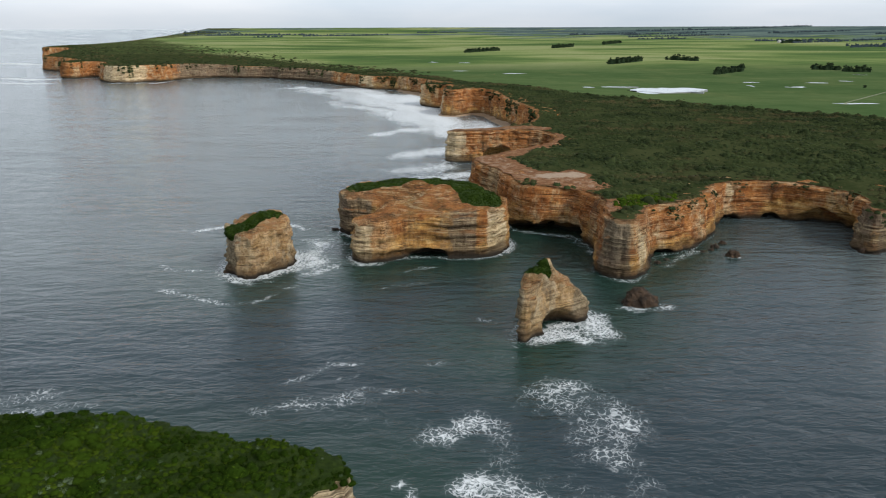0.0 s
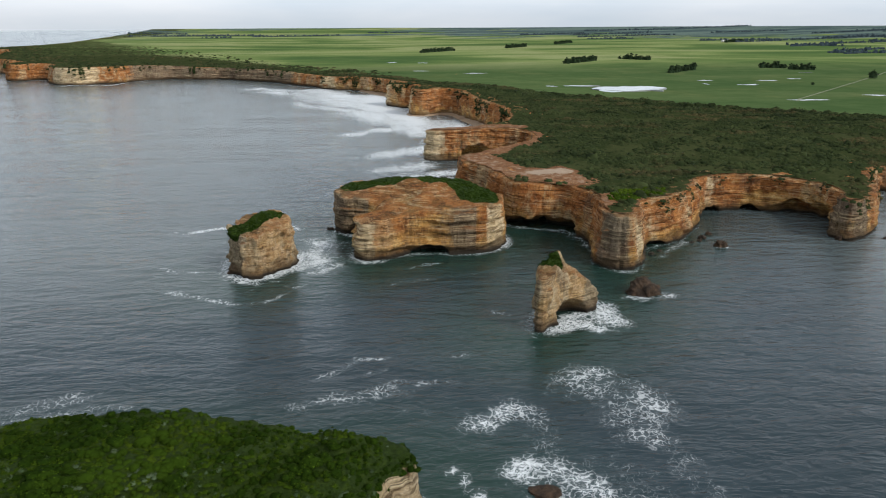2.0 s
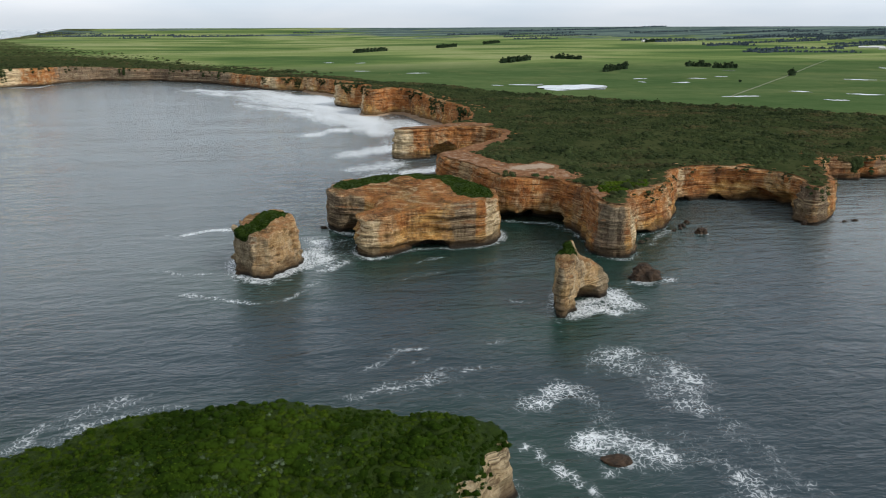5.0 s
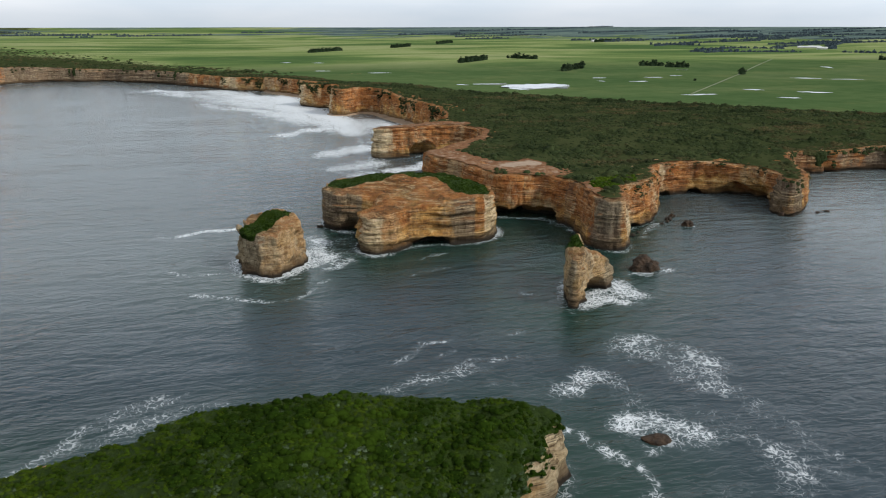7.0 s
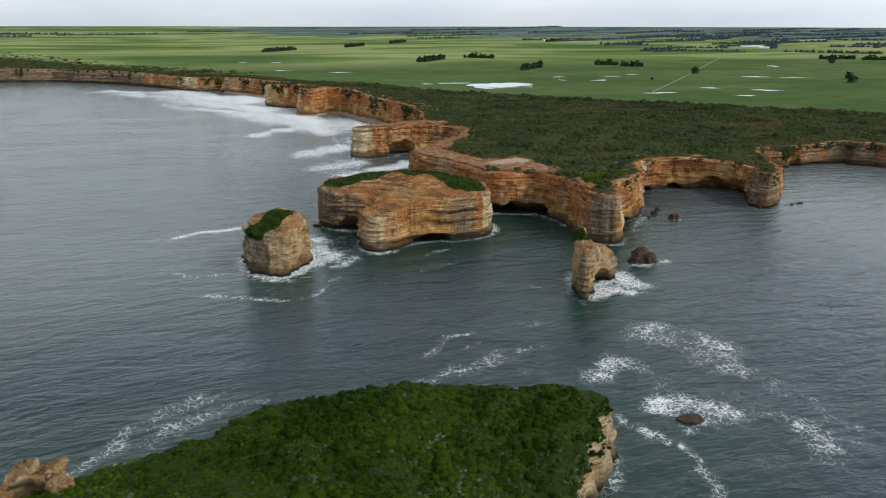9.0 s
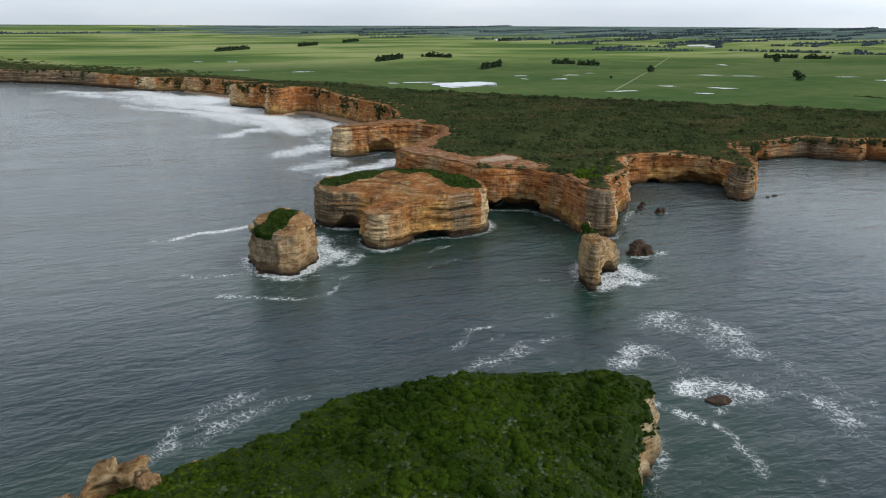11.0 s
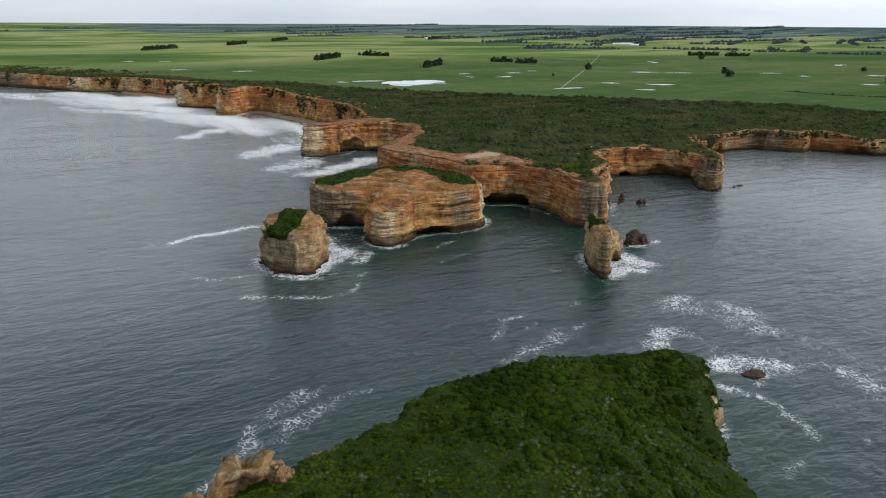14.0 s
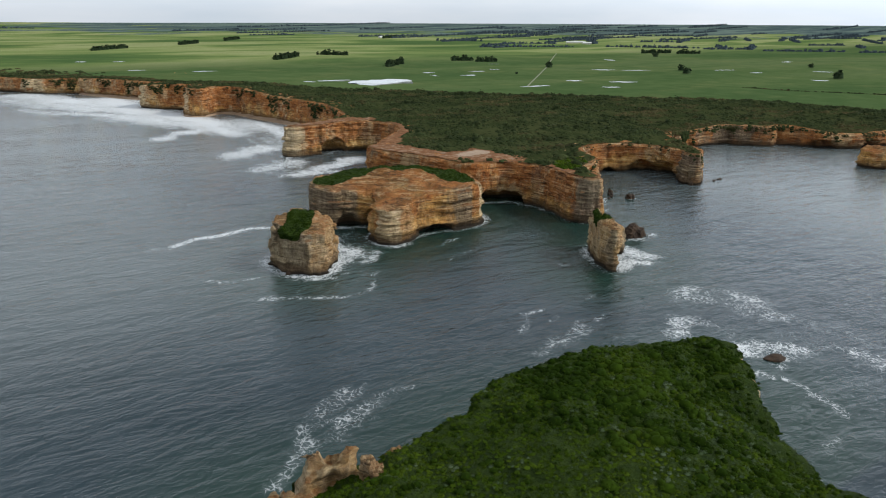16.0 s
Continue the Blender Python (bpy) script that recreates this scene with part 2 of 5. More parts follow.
def land_material():
    """Heath on the cliff tops, pasture and haze-blue woods behind, by the zones carried by the ground itself."""
    m = Nodes("heath_and_pasture", 1.0, 0.0)
    big = m.noise(0.006, 5, 0.6)
    mid = m.noise(0.035, 6, 0.65)
    fine = m.noise(0.5, 6, 0.7)
    heath = m.mix(m.step(mid, 0.4, 0.6), (0.024, 0.033, 0.012), (0.040, 0.048, 0.019))
    heath = m.mix(m.math("MULTIPLY", m.step(fine, 0.5, 0.7), 0.5), heath, (0.075, 0.066, 0.03))
    # pale strips put sun patches and a haze tint into the pasture colour
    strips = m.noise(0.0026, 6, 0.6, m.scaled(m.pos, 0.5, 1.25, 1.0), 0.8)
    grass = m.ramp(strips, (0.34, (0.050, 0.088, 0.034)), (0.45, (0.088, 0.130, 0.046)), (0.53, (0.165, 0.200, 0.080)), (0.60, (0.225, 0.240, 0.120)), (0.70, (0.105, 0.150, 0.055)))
    # nearer pasture is darker, with little of those sunlit, hazy tones
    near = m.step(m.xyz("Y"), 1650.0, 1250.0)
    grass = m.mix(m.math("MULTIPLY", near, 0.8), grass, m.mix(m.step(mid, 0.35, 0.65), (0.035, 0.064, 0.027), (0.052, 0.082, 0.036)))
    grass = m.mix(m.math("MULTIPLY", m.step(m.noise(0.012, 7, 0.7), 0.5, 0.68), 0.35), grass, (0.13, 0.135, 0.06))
    grass = m.mix(m.math("MULTIPLY", m.step(fine, 0.35, 0.7), 0.25), grass, (0.04, 0.075, 0.018))
    bare = m.ramp(m.noise(0.25, 7, 0.7), (0.3, (0.09, 0.046, 0.026)), (0.5, (0.18, 0.088, 0.045)), (0.7, (0.28, 0.175, 0.105)))
    bare = m.mix(m.step(m.math("ADD", m.attr("bare"), m.math("MULTIPLY", m.noise(0.22, 6, 0.7), 0.7)), 1.32, 1.52), bare, m.mix(m.noise(0.4, 6), (0.22, 0.15, 0.10), (0.42, 0.33, 0.25)))
    edge = m.math("ADD", m.attr("heath"), m.math("MULTIPLY", m.math("SUBTRACT", m.noise(0.07, 6, 0.7), 0.5), 0.7))
    grass = m.mix(1.0, grass, (1.16, 1.16, 1.08), "MULTIPLY")
    c = m.mix(m.step(edge, 0.42, 0.58), grass, heath)
    rim = m.math("ADD", m.attr("bare"), m.math("MULTIPLY", m.math("SUBTRACT", m.noise(0.22, 6, 0.7), 0.5), 0.9))
    c = m.mix(m.step(rim, 0.45, 0.6), c, bare)
    # wooded strips far off, with distance haze painted in as blue-grey
    hazy_wood = m.math("ADD", m.attr("woods"), m.math("MULTIPLY", m.math("SUBTRACT", m.noise(0.003, 8, 0.7, m.scaled(m.pos, 0.45, 1.3, 1)), 0.5), 2.6))
    c = m.mix(m.step(hazy_wood, 0.5, 0.62), c, m.mix(m.step(m.noise(0.006, 7, 0.75, m.scaled(m.pos, 0.4, 1.4, 1)), 0.42, 0.6), (0.050, 0.074, 0.076), (0.120, 0.160, 0.135)))
    m.color(c)
    m.bump(fine, 0.6, 0.6, None)
    return m.mat


LAND = land_material()


def turf_material(name, bright):
    m = Nodes(name, 0.95, 0.1)
    c = m.ramp(m.noise(0.4, 6, 0.7), (0.3, (0.022, 0.044, 0.010)), (0.5, (0.05 * bright, 0.085 * bright, 0.016)), (0.7, (0.09 * bright, 0.12 * bright, 0.024)))
    rim = m.math("ADD", m.attr("bare"), m.math("MULTIPLY", m.math("SUBTRACT", m.noise(0.25, 6, 0.7), 0.5), 0.9))
    bare = m.ramp(m.noise(0.5, 7, 0.7), (0.3, (0.17, 0.085, 0.04)), (0.55, (0.40, 0.21, 0.09)), (0.75, (0.5, 0.36, 0.2)))
    m.color(m.mix(m.step(rim, 0.42, 0.58), c, bare))
    m.bump(m.noise(1.2, 6, 0.7), 1.0, 0.6)
    return m.mat


TURF = turf_material("cliff_top_turf", 1.0)


def sea_material():
    m = Nodes("sea_water", 0.16, 0.5)
    m.b.inputs["IOR"].default_value = 1.33
    swell = m.noise(0.05, 4, 0.62, m.scaled(m.pos, 0.6, 1.6, 1.0, (0, 0, 0), 12), 0.4)
    chop = m.noise(0.30, 4, 0.6, m.scaled(m.pos, 0.75, 1.35, 1.0, (0, 0, 0), -22), 0.6)
    rip = m.noise(0.55, 5, 0.65, m.scaled(m.pos, 0.8, 1.5, 1.0, (0, 0, 0), 8), 0.4)
    deep = m.mix(m.step(m.noise(0.012, 4), 0.35, 0.65), (0.012, 0.025, 0.031), (0.020, 0.036, 0.044))
    deep = m.mix(m.attr("shallow"), deep, (0.014, 0.036, 0.028))
    # sheen of the bright sky, painted as a paler, milky water colour
    deep = m.mix(m.attr("sky_sheen"), deep, (0.102, 0.122, 0.122))
    f = m.attr("foam")
    w = m.t.nodes.new("ShaderNodeTexNoise")
    w.inputs["Scale"].default_value, w.inputs["Detail"].default_value = 0.25, 4.0
    m.put(w.inputs["Vector"], m.pos)
    shake = m.t.nodes.new("ShaderNodeVectorMath")
    shake.operation = "MULTIPLY_ADD"
    m.put(shake.inputs[0], w.outputs["Color"])
    shake.inputs[1].default_value = (7.0, 7.0, 0.0)
    m.put(shake.inputs[2], m.pos)
    torn = m.math("ADD", m.math("MULTIPLY", m.noise(0.16, 9, 0.78, None, 0.8), 0.6), m.math("MULTIPLY", m.noise(0.05, 9, 0.75, m.scaled(m.pos, 1, 1.3, 1, (9, 2, 0)), 0.8), 0.4))
    ragged = m.math("ADD", f, m.math("MULTIPLY", m.math("SUBTRACT", torn, 0.5), 1.5))
    broad = m.math("ADD", 0.035, m.math("MULTIPLY", m.math("MAXIMUM", ragged, 0.0), 0.17))
    wide = m.step(m.math("DIVIDE", m.cells(0.5, shake.outputs[0], "DISTANCE_TO_EDGE"), broad), 1.0, 0.15)
    small = m.step(m.math("DIVIDE", m.cells(1.2, shake.outputs[0], "DISTANCE_TO_EDGE"), broad), 1.0, 0.15)
    web = m.math("MAXIMUM", wide, m.math("MULTIPLY", small, m.step(ragged, 0.30, 0.7)))
    on = m.math("MULTIPLY", web, m.step(ragged, 0.14, 0.60))
    on = m.math("MAXIMUM", on, m.math("MULTIPLY", m.step(ragged, 0.72, 1.10), 0.9))
    on = m.math("MULTIPLY", on, m.step(f, 0.02, 0.16))
    milk = m.math("MULTIPLY", m.step(ragged, 0.10, 0.80), 0.26)
    on = m.math("MULTIPLY", on, 0.85)
    m.color(m.mix(on, m.mix(milk, deep, (0.30, 0.35, 0.36)), (0.74, 0.76, 0.77)))
    gust = m.step(m.noise(0.016, 5, 0.62, m.scaled(m.pos, 0.45, 1.5, 1.0, (5, 9, 0), 14), 0.6), 0.36, 0.66)
    m.rough(m.math("ADD", m.math("ADD", 0.08, m.math("MULTIPLY", gust, 0.10)), m.math("MULTIPLY", on, 0.6)))
    roll = m.noise(0.105, 3, 0.55, m.scaled(m.pos, 0.5, 1.5, 1.0, (3, 1, 0), 18), 0.5)
    n0 = m.bump(swell, 1.0, 1.45)
    n1 = m.bump(roll, 1.0, 0.75, n0)
    n2 = m.bump(chop, 1.0, 0.42, n1)
    m.bump(rip, 1.0, 0.13, n2)
    return m.mat


SEA = sea_material()


def leaf_material(name, dark, mid, light, brown=0.0):
    """Small leaves: each differs a little, and whole bushes differ more."""
    m = Nodes(name, 0.9, 0.02)
    c = m.ramp(m.geo.outputs["Random Per Island"], (0.0, dark), (0.55, mid), (1.0, light))
    c = m.mix(m.attr("tip"), tuple(0.9 * b for b in mid), c)
    c = m.mix(m.math("MULTIPLY", m.step(m.noise(0.16, 4, 0.6), 0.42, 0.66), 0.65), c, tuple(0.5 * v for v in mid))
    c = m.mix(m.math("MULTIPLY", m.step(m.noise(0.045, 3, 0.6, m.scaled(m.pos, 1, 1, 1, (31, 12, 0))), 0.48, 0.62), 0.6), c, tuple(0.45 * a + 0.55 * b for a, b in zip(mid, light)))
    if brown:
        c = m.mix(m.math("MULTIPLY", m.step(m.noise(0.022, 5, 0.65, m.scaled(m.pos, 0.7, 1.6, 1, (3, 55, 0))), 0.50, 0.62), brown), c, (0.075, 0.058, 0.026))
        c = m.mix(m.math("MULTIPLY", m.step(m.noise(0.03, 5, 0.65, m.scaled(m.pos, 0.6, 1.5, 1, (80, 15, 0))), 0.50, 0.62), brown), c, tuple(0.75 * v for v in dark))
    m.color(c)
    return m.mat


LEAF = leaf_material("shrub_leaves", (0.003, 0.0075, 0.0008), (0.0135, 0.029, 0.0025), (0.045, 0.077, 0.006))
LEAF_HEATH = leaf_material("heath_leaves", (0.017, 0.026, 0.010), (0.031, 0.043, 0.016), (0.068, 0.082, 0.029), 0.75)
LEAF_SILVER = leaf_material("silvery_shrub_leaves", (0.017, 0.034, 0.009), (0.054, 0.082, 0.036), (0.135, 0.168, 0.100))
LEAF_GRASS = leaf_material("long_grass_blades", (0.015, 0.032, 0.002), (0.032, 0.058, 0.004), (0.076, 0.108, 0.009))
LEAF_PINE = leaf_material("dark_windbreak_leaves", (0.010, 0.019, 0.010), (0.022, 0.038, 0.018), (0.042, 0.060, 0.026))
# far woods: the blue haze of distance is put into the leaf colour
LEAF_HAZY = leaf_material("haze_blue_leaves", (0.028, 0.043, 0.052), (0.043, 0.061, 0.070), (0.060, 0.080, 0.087))



def plain_material(name, color, rough=0.8):
    m = Nodes(name, rough, 0.3)
    m.color(m.mix(m.noise(0.3, 5), tuple(0.8 * v for v in color), color))
    return m.mat


BARK = plain_material("bark", (0.10, 0.075, 0.05))
ROOF = plain_material("pale_roof_sheet", (0.62, 0.62, 0.60), 0.5)
PAINT = plain_material("pale_wall_paint", (0.55, 0.53, 0.48))
DIRT = plain_material("pale_track_dirt", (0.19, 0.20, 0.12))


def flood_material():
    m = Nodes("flood_water", 0.08, 0.5)
    m.color(m.ramp(m.noise(0.06, 4), (0.3, (0.16, 0.17, 0.165)), (0.7, (0.30, 0.31, 0.30))))
    return m.mat


FLOOD = flood_material()


def sand_material():
    m = Nodes("wet_sand", 0.7, 0.3)
    m.color(m.ramp(m.noise(0.08, 6), (0.3, (0.22, 0.145, 0.088)), (0.7, (0.38, 0.27, 0.175))))
    return m.mat


SAND = sand_material()


# ---- small tools for meshes ----
def smooth(v, lo, hi):
    k = np.clip((np.asarray(v, float) - lo) / (hi - lo), 0, 1)
    return k * k * (3 - 2 * k)


def n3(x, y, z):
    return noise.noise(Vector((x, y, z)))


def fbm(x, y, z, octaves=4):
    return noise.fractal(Vector((x, y, z)), 0.9, 2.1, octaves)


def mesh_of(name, verts, faces, material, attrs=None, soft=True):
    me = bpy.data.meshes.new(name)
    me.from_pydata([tuple(map(float, v)) for v in verts], [], [tuple(map(int, f)) for f in faces])
    me.materials.append(material)
    for key, values in (attrs or {}).items():
        a = me.attributes.new(key, "FLOAT", "POINT")
        a.data.foreach_set("value", np.asarray(values, np.float32))
    if soft:
        me.polygons.foreach_set("use_smooth", np.ones(len(me.polygons), bool))
    me.update()
    return me


def child(name, me, parent, label=""):
    ob = new(name, me)
    ob.parent = parent
    return tagged(ob, label)


def resample(points, step, closed):
    """Points at even steps along a line; step may be a function of the place."""
    out = []
    n = len(points)
    for i in range(n if closed else n - 1):
        a, b = np.array(points[i], float), np.array(points[(i + 1) % n], float)
        s = step((a + b) / 2) if callable(step) else step
        k = max(1, int(round(np.linalg.norm(b - a) / s)))
        out += [a + (b - a) * j / k for j in range(k)]
    if not closed:
        out.append(np.array(points[-1], float))
    return np.array(out)


def rounded(points, closed, times=1):
    """Chaikin's corner cutting."""
    p = [np.array(q, float) for q in points]
    for _ in range(times):
        q = [] if closed else [p[0]]
        for i in range(len(p) if closed else len(p) - 1):
            a, b = p[i], p[(i + 1) % len(p)]
            q += [a * 0.75 + b * 0.25, a * 0.25 + b * 0.75]
        if not closed:
            q.append(p[-1])
        p = q
    return p


def inside(poly, pts):
    poly, pts = np.asarray(poly), np.asarray(pts)
    hit = np.zeros(len(pts), bool)
    x, y = pts[:, 0], pts[:, 1]
    for (x0, y0), (x1, y1) in zip(poly, np.roll(poly, -1, 0)):
        if y0 != y1:
            hit ^= ((y0 > y) != (y1 > y)) & (x < (x1 - x0) * (y - y0) / (y1 - y0) + x0)
    return hit


def off_line(line, pts, closed=False):
    """The distance of each point from a line of points."""
    line, pts = np.asarray(line, float), np.asarray(pts, float)
    best = np.full(len(pts), 1e9)
    for a, b in zip(line, np.roll(line, -1, 0)) if closed else zip(line[:-1], line[1:]):
        ab = b - a
        k = np.clip(((pts - a) @ ab) / max(ab @ ab, 1e-9), 0, 1)
        best = np.minimum(best, (pts[:, 0] - a[0] - k * ab[0]) ** 2 + (pts[:, 1] - a[1] - k * ab[1]) ** 2)
    return np.sqrt(best)


def heights(controls, x, y, power=2.5):
    """A height field that passes through a few known heights."""
    c = np.asarray(controls, float)
    d = np.hypot(np.asarray(x)[..., None] - c[:, 0], np.asarray(y)[..., None] - c[:, 1]) + 1e-3
    w = d ** -power
    return (w * c[:, 2]).sum(-1) / w.sum(-1)


def cliff(line, closed, top_z, caves=(), lean=0.16, rows=36, rough=1.0, seed=0.0, undercut=1.6, cap=2.0, shelf=1.0):
    """A cliff that stands on a waterline with the land on its left. Gives its vertices, faces and rim."""
    p = np.asarray(line)
    n = len(p)
    if closed:
        t = np.roll(p, -3, 0) - np.roll(p, 3, 0)
    else:
        q = np.vstack([p[:1]] * 3 + [p] + [p[-1:]] * 3)
        t = q[6:] - q[:-6]
    t /= np.linalg.norm(t, axis=1)[:, None] + 1e-9
    inn = np.stack([-t[:, 1], t[:, 0]], 1)
    verts, rim = [], []
    for i in range(n):
        x, y = p[i]
        ztop = float(top_z(x + inn[i, 0] * 5, y + inn[i, 1] * 5))
        buttress = 2.2 * fbm(x / 16, y / 16, 3 + seed, 3) + 1.1 * fbm(x / 5, y / 5, 9 + seed, 3)
        crack = 1.5 * max(0.0, 1 - 4.5 * abs(n3(x / 9, y / 9, 21 + seed))) + 0.8 * max(0.0, 1 - 4 * abs(n3(x / 4, y / 4, 5 + seed)))
        for k in range(rows + 1):
            z = -3 + (ztop + 3) * k / rows
            if 0 < k < rows:
                z += 0.35 * n3(x / 2.5, y / 2.5, k * 1.7)
            u = z / ztop
            bed = z + 1.2 * n3(x / 30, y / 30, seed)
            b1, b2 = n3(0.3 + seed, x / 60, bed * 0.55), n3(4.7 + seed, x / 40, bed * 1.3)
            ledge = (0.55 * math.tanh(3.0 * b1) + 0.4 * math.tanh(4 * b2)) * (0.55 + 1.1 * max(0.0, 0.5 + n3(x / 14, y / 14, 2 + seed)))
            s = lean * max(z, 0) + rough * (buttress * (1 - 0.35 * u) + crack * (0.3 + 0.7 * u) + 0.8 * shelf * ledge + 0.9 * fbm(x / 3.1, y / 3.1, z / 2.2 + seed, 3))
            s += cap * max(0, (u - 0.78) / 0.22) ** 2 + undercut * math.exp(-((z - 1.2) / 1.5) ** 2)
            for cx, cy, cw, ch, cd in caves:
                d = math.hypot(x - cx, y - cy)
                if d < cw and z < ch:
                    e = 1 - (d / cw) ** 2 - (max(z, 0) / ch) ** 2 + 0.12 * fbm(x / 4, y / 4, z / 4)
                    s += cd * float(smooth(e, 0.0, 0.4))
            px, py = x + inn[i, 0] * s, y + inn[i, 1] * s
            if k == rows:
                z = float(top_z(px, py))
                rim.append((px, py))
            verts.append((px, py, z))
    faces = []
    for i in range(n if closed else n - 1):
        j = (i + 1) % n
        for k in range(rows):
            a, b = i * (rows + 1) + k, j * (rows + 1) + k
            faces.append((a, a + 1, b + 1, b))
    return np.array(verts), faces, np.array(rim)


def cover(rim, inner, top_z):
    """The ground inside a rim: its vertices and triangles."""
    from mathutils.geometry import delaunay_2d_cdt
    pts = [Vector(map(float, q)) for q in rim] + [Vector(map(float, q)) for q in inner]
    n = len(rim)
    vs, _, fs, *_ = delaunay_2d_cdt(pts, [(i, (i + 1) % n) for i in range(n)], [], 1, 1e-4)
    xy = np.array([(v.x, v.y) for v in vs])
    z = top_z(xy[:, 0], xy[:, 1])
    return np.column_stack([xy, z]), fs


def scatter(poly, spacing, rim, margin, jitter=0.35, rng=None):
    """Points inside an outline, on a shaken triangular grid, kept clear of its rim."""
    poly = np.asarray(poly)
    lo, hi = poly.min(0), poly.max(0)
    ys = np.arange(lo[1], hi[1], spacing * 0.866)
    pts = np.array([(x + (k % 2) * spacing / 2, y) for k, y in enumerate(ys) for x in np.arange(lo[0], hi[0], spacing)])
    pts = pts + (rng or np.random.RandomState(5)).uniform(-jitter, jitter, pts.shape) * spacing
    pts = pts[inside(poly, pts)]
    return pts[off_line(rim, pts, True) > margin]


def lattice(ix, iy, iz, seed):
    h = (ix * 374761393 + iy * 668265263 + iz * 2147483647 + seed * 1274126177) & 0xFFFFFFFF
    h = ((h ^ (h >> 13)) * 1274126177) & 0xFFFFFFFF
    return ((h ^ (h >> 16)) & 0xFFFF) / 32767.5 - 1.0


def cloud(x, y, z, seed=0, octaves=3, gain=0.5):
    """Smooth noise over whole arrays, about -1 to 1."""
    total, amp = 0.0, 1.0
    for o in range(octaves):
        ix, iy, iz = (np.floor(v).astype(np.int64) for v in (x, y, z))
        fx, fy, fz = x - ix, y - iy, z - iz
        fx, fy, fz = (f * f * (3 - 2 * f) for f in (fx, fy, fz))
        c = [[[lattice(ix + a, iy + b, iz + d, seed + o * 17) for d in (0, 1)] for b in (0, 1)] for a in (0, 1)]
        c = [[c[a][b][0] * (1 - fz) + c[a][b][1] * fz for b in (0, 1)] for a in (0, 1)]
        c = [c[a][0] * (1 - fy) + c[a][1] * fy for a in (0, 1)]
        total = total + amp * (c[0] * (1 - fx) + c[1] * fx)
        x, y, z, amp = x * 2.03, y * 2.03, z * 2.03, amp * gain
    return total


def skin(field, origin, step):
    """The surface where a field of numbers passes through zero (positive inside), as quads."""
    f = field
    full = f > 0
    nx, ny, nz = f.shape
    c = np.zeros((nx - 1, ny - 1, nz - 1), np.int8)
    corners = [(a, b, d) for a in (0, 1) for b in (0, 1) for d in (0, 1)]
    for a, b, d in corners:
        c += full[a:nx - 1 + a, b:ny - 1 + b, d:nz - 1 + d]
    idx = np.argwhere((c > 0) & (c < 8))
    acc, cnt = np.zeros((len(idx), 3)), np.zeros(len(idx))
    for i, p in enumerate(corners):
        for q in corners[i + 1:]:
            if sum(abs(p[k] - q[k]) for k in range(3)) == 1:
                v0, v1 = (f[idx[:, 0] + e[0], idx[:, 1] + e[1], idx[:, 2] + e[2]] for e in (p, q))
                hit = (v0 > 0) != (v1 > 0)
                k = np.where(hit, v0 / np.where(hit, v0 - v1, 1), 0)[:, None]
                acc += np.where(hit[:, None], np.array(p) + k * (np.array(q) - np.array(p)), 0)
                cnt += hit
    verts = (idx + acc / cnt[:, None]) * step + origin
    num = np.full(c.shape, -1, np.int64)
    num[tuple(idx.T)] = np.arange(len(idx))
    quads = []
    for ax in range(3):
        lo, hi = [slice(None)] * 3, [slice(None)] * 3
        lo[ax], hi[ax] = slice(0, -1), slice(1, None)
        a, b = full[tuple(lo)], full[tuple(hi)]
        e = np.argwhere(a != b)
        u, w = (ax + 1) % 3, (ax + 2) % 3
        e = e[(e[:, u] > 0) & (e[:, w] > 0) & (e[:, u] < f.shape[u] - 1) & (e[:, w] < f.shape[w] - 1)]
        out = a[tuple(e.T)]
        q = []
        for du, dw in ((0, 0), (1, 0), (1, 1), (0, 1)):
            k = e.copy()
            k[:, u] -= du
            k[:, w] -= dw
            q.append(num[tuple(k.T)])
        q = np.stack(q, 1)
        q[~out] = q[~out][:, ::-1]
        quads.append(q)
    quads = np.vstack(quads)
    return verts, quads[(quads >= 0).all(1)]


def smin(a, b, k):
    h = np.clip(0.5 + 0.5 * (b - a) / k, 0, 1)
    return b * (1 - h) + a * h - k * h * (1 - h)


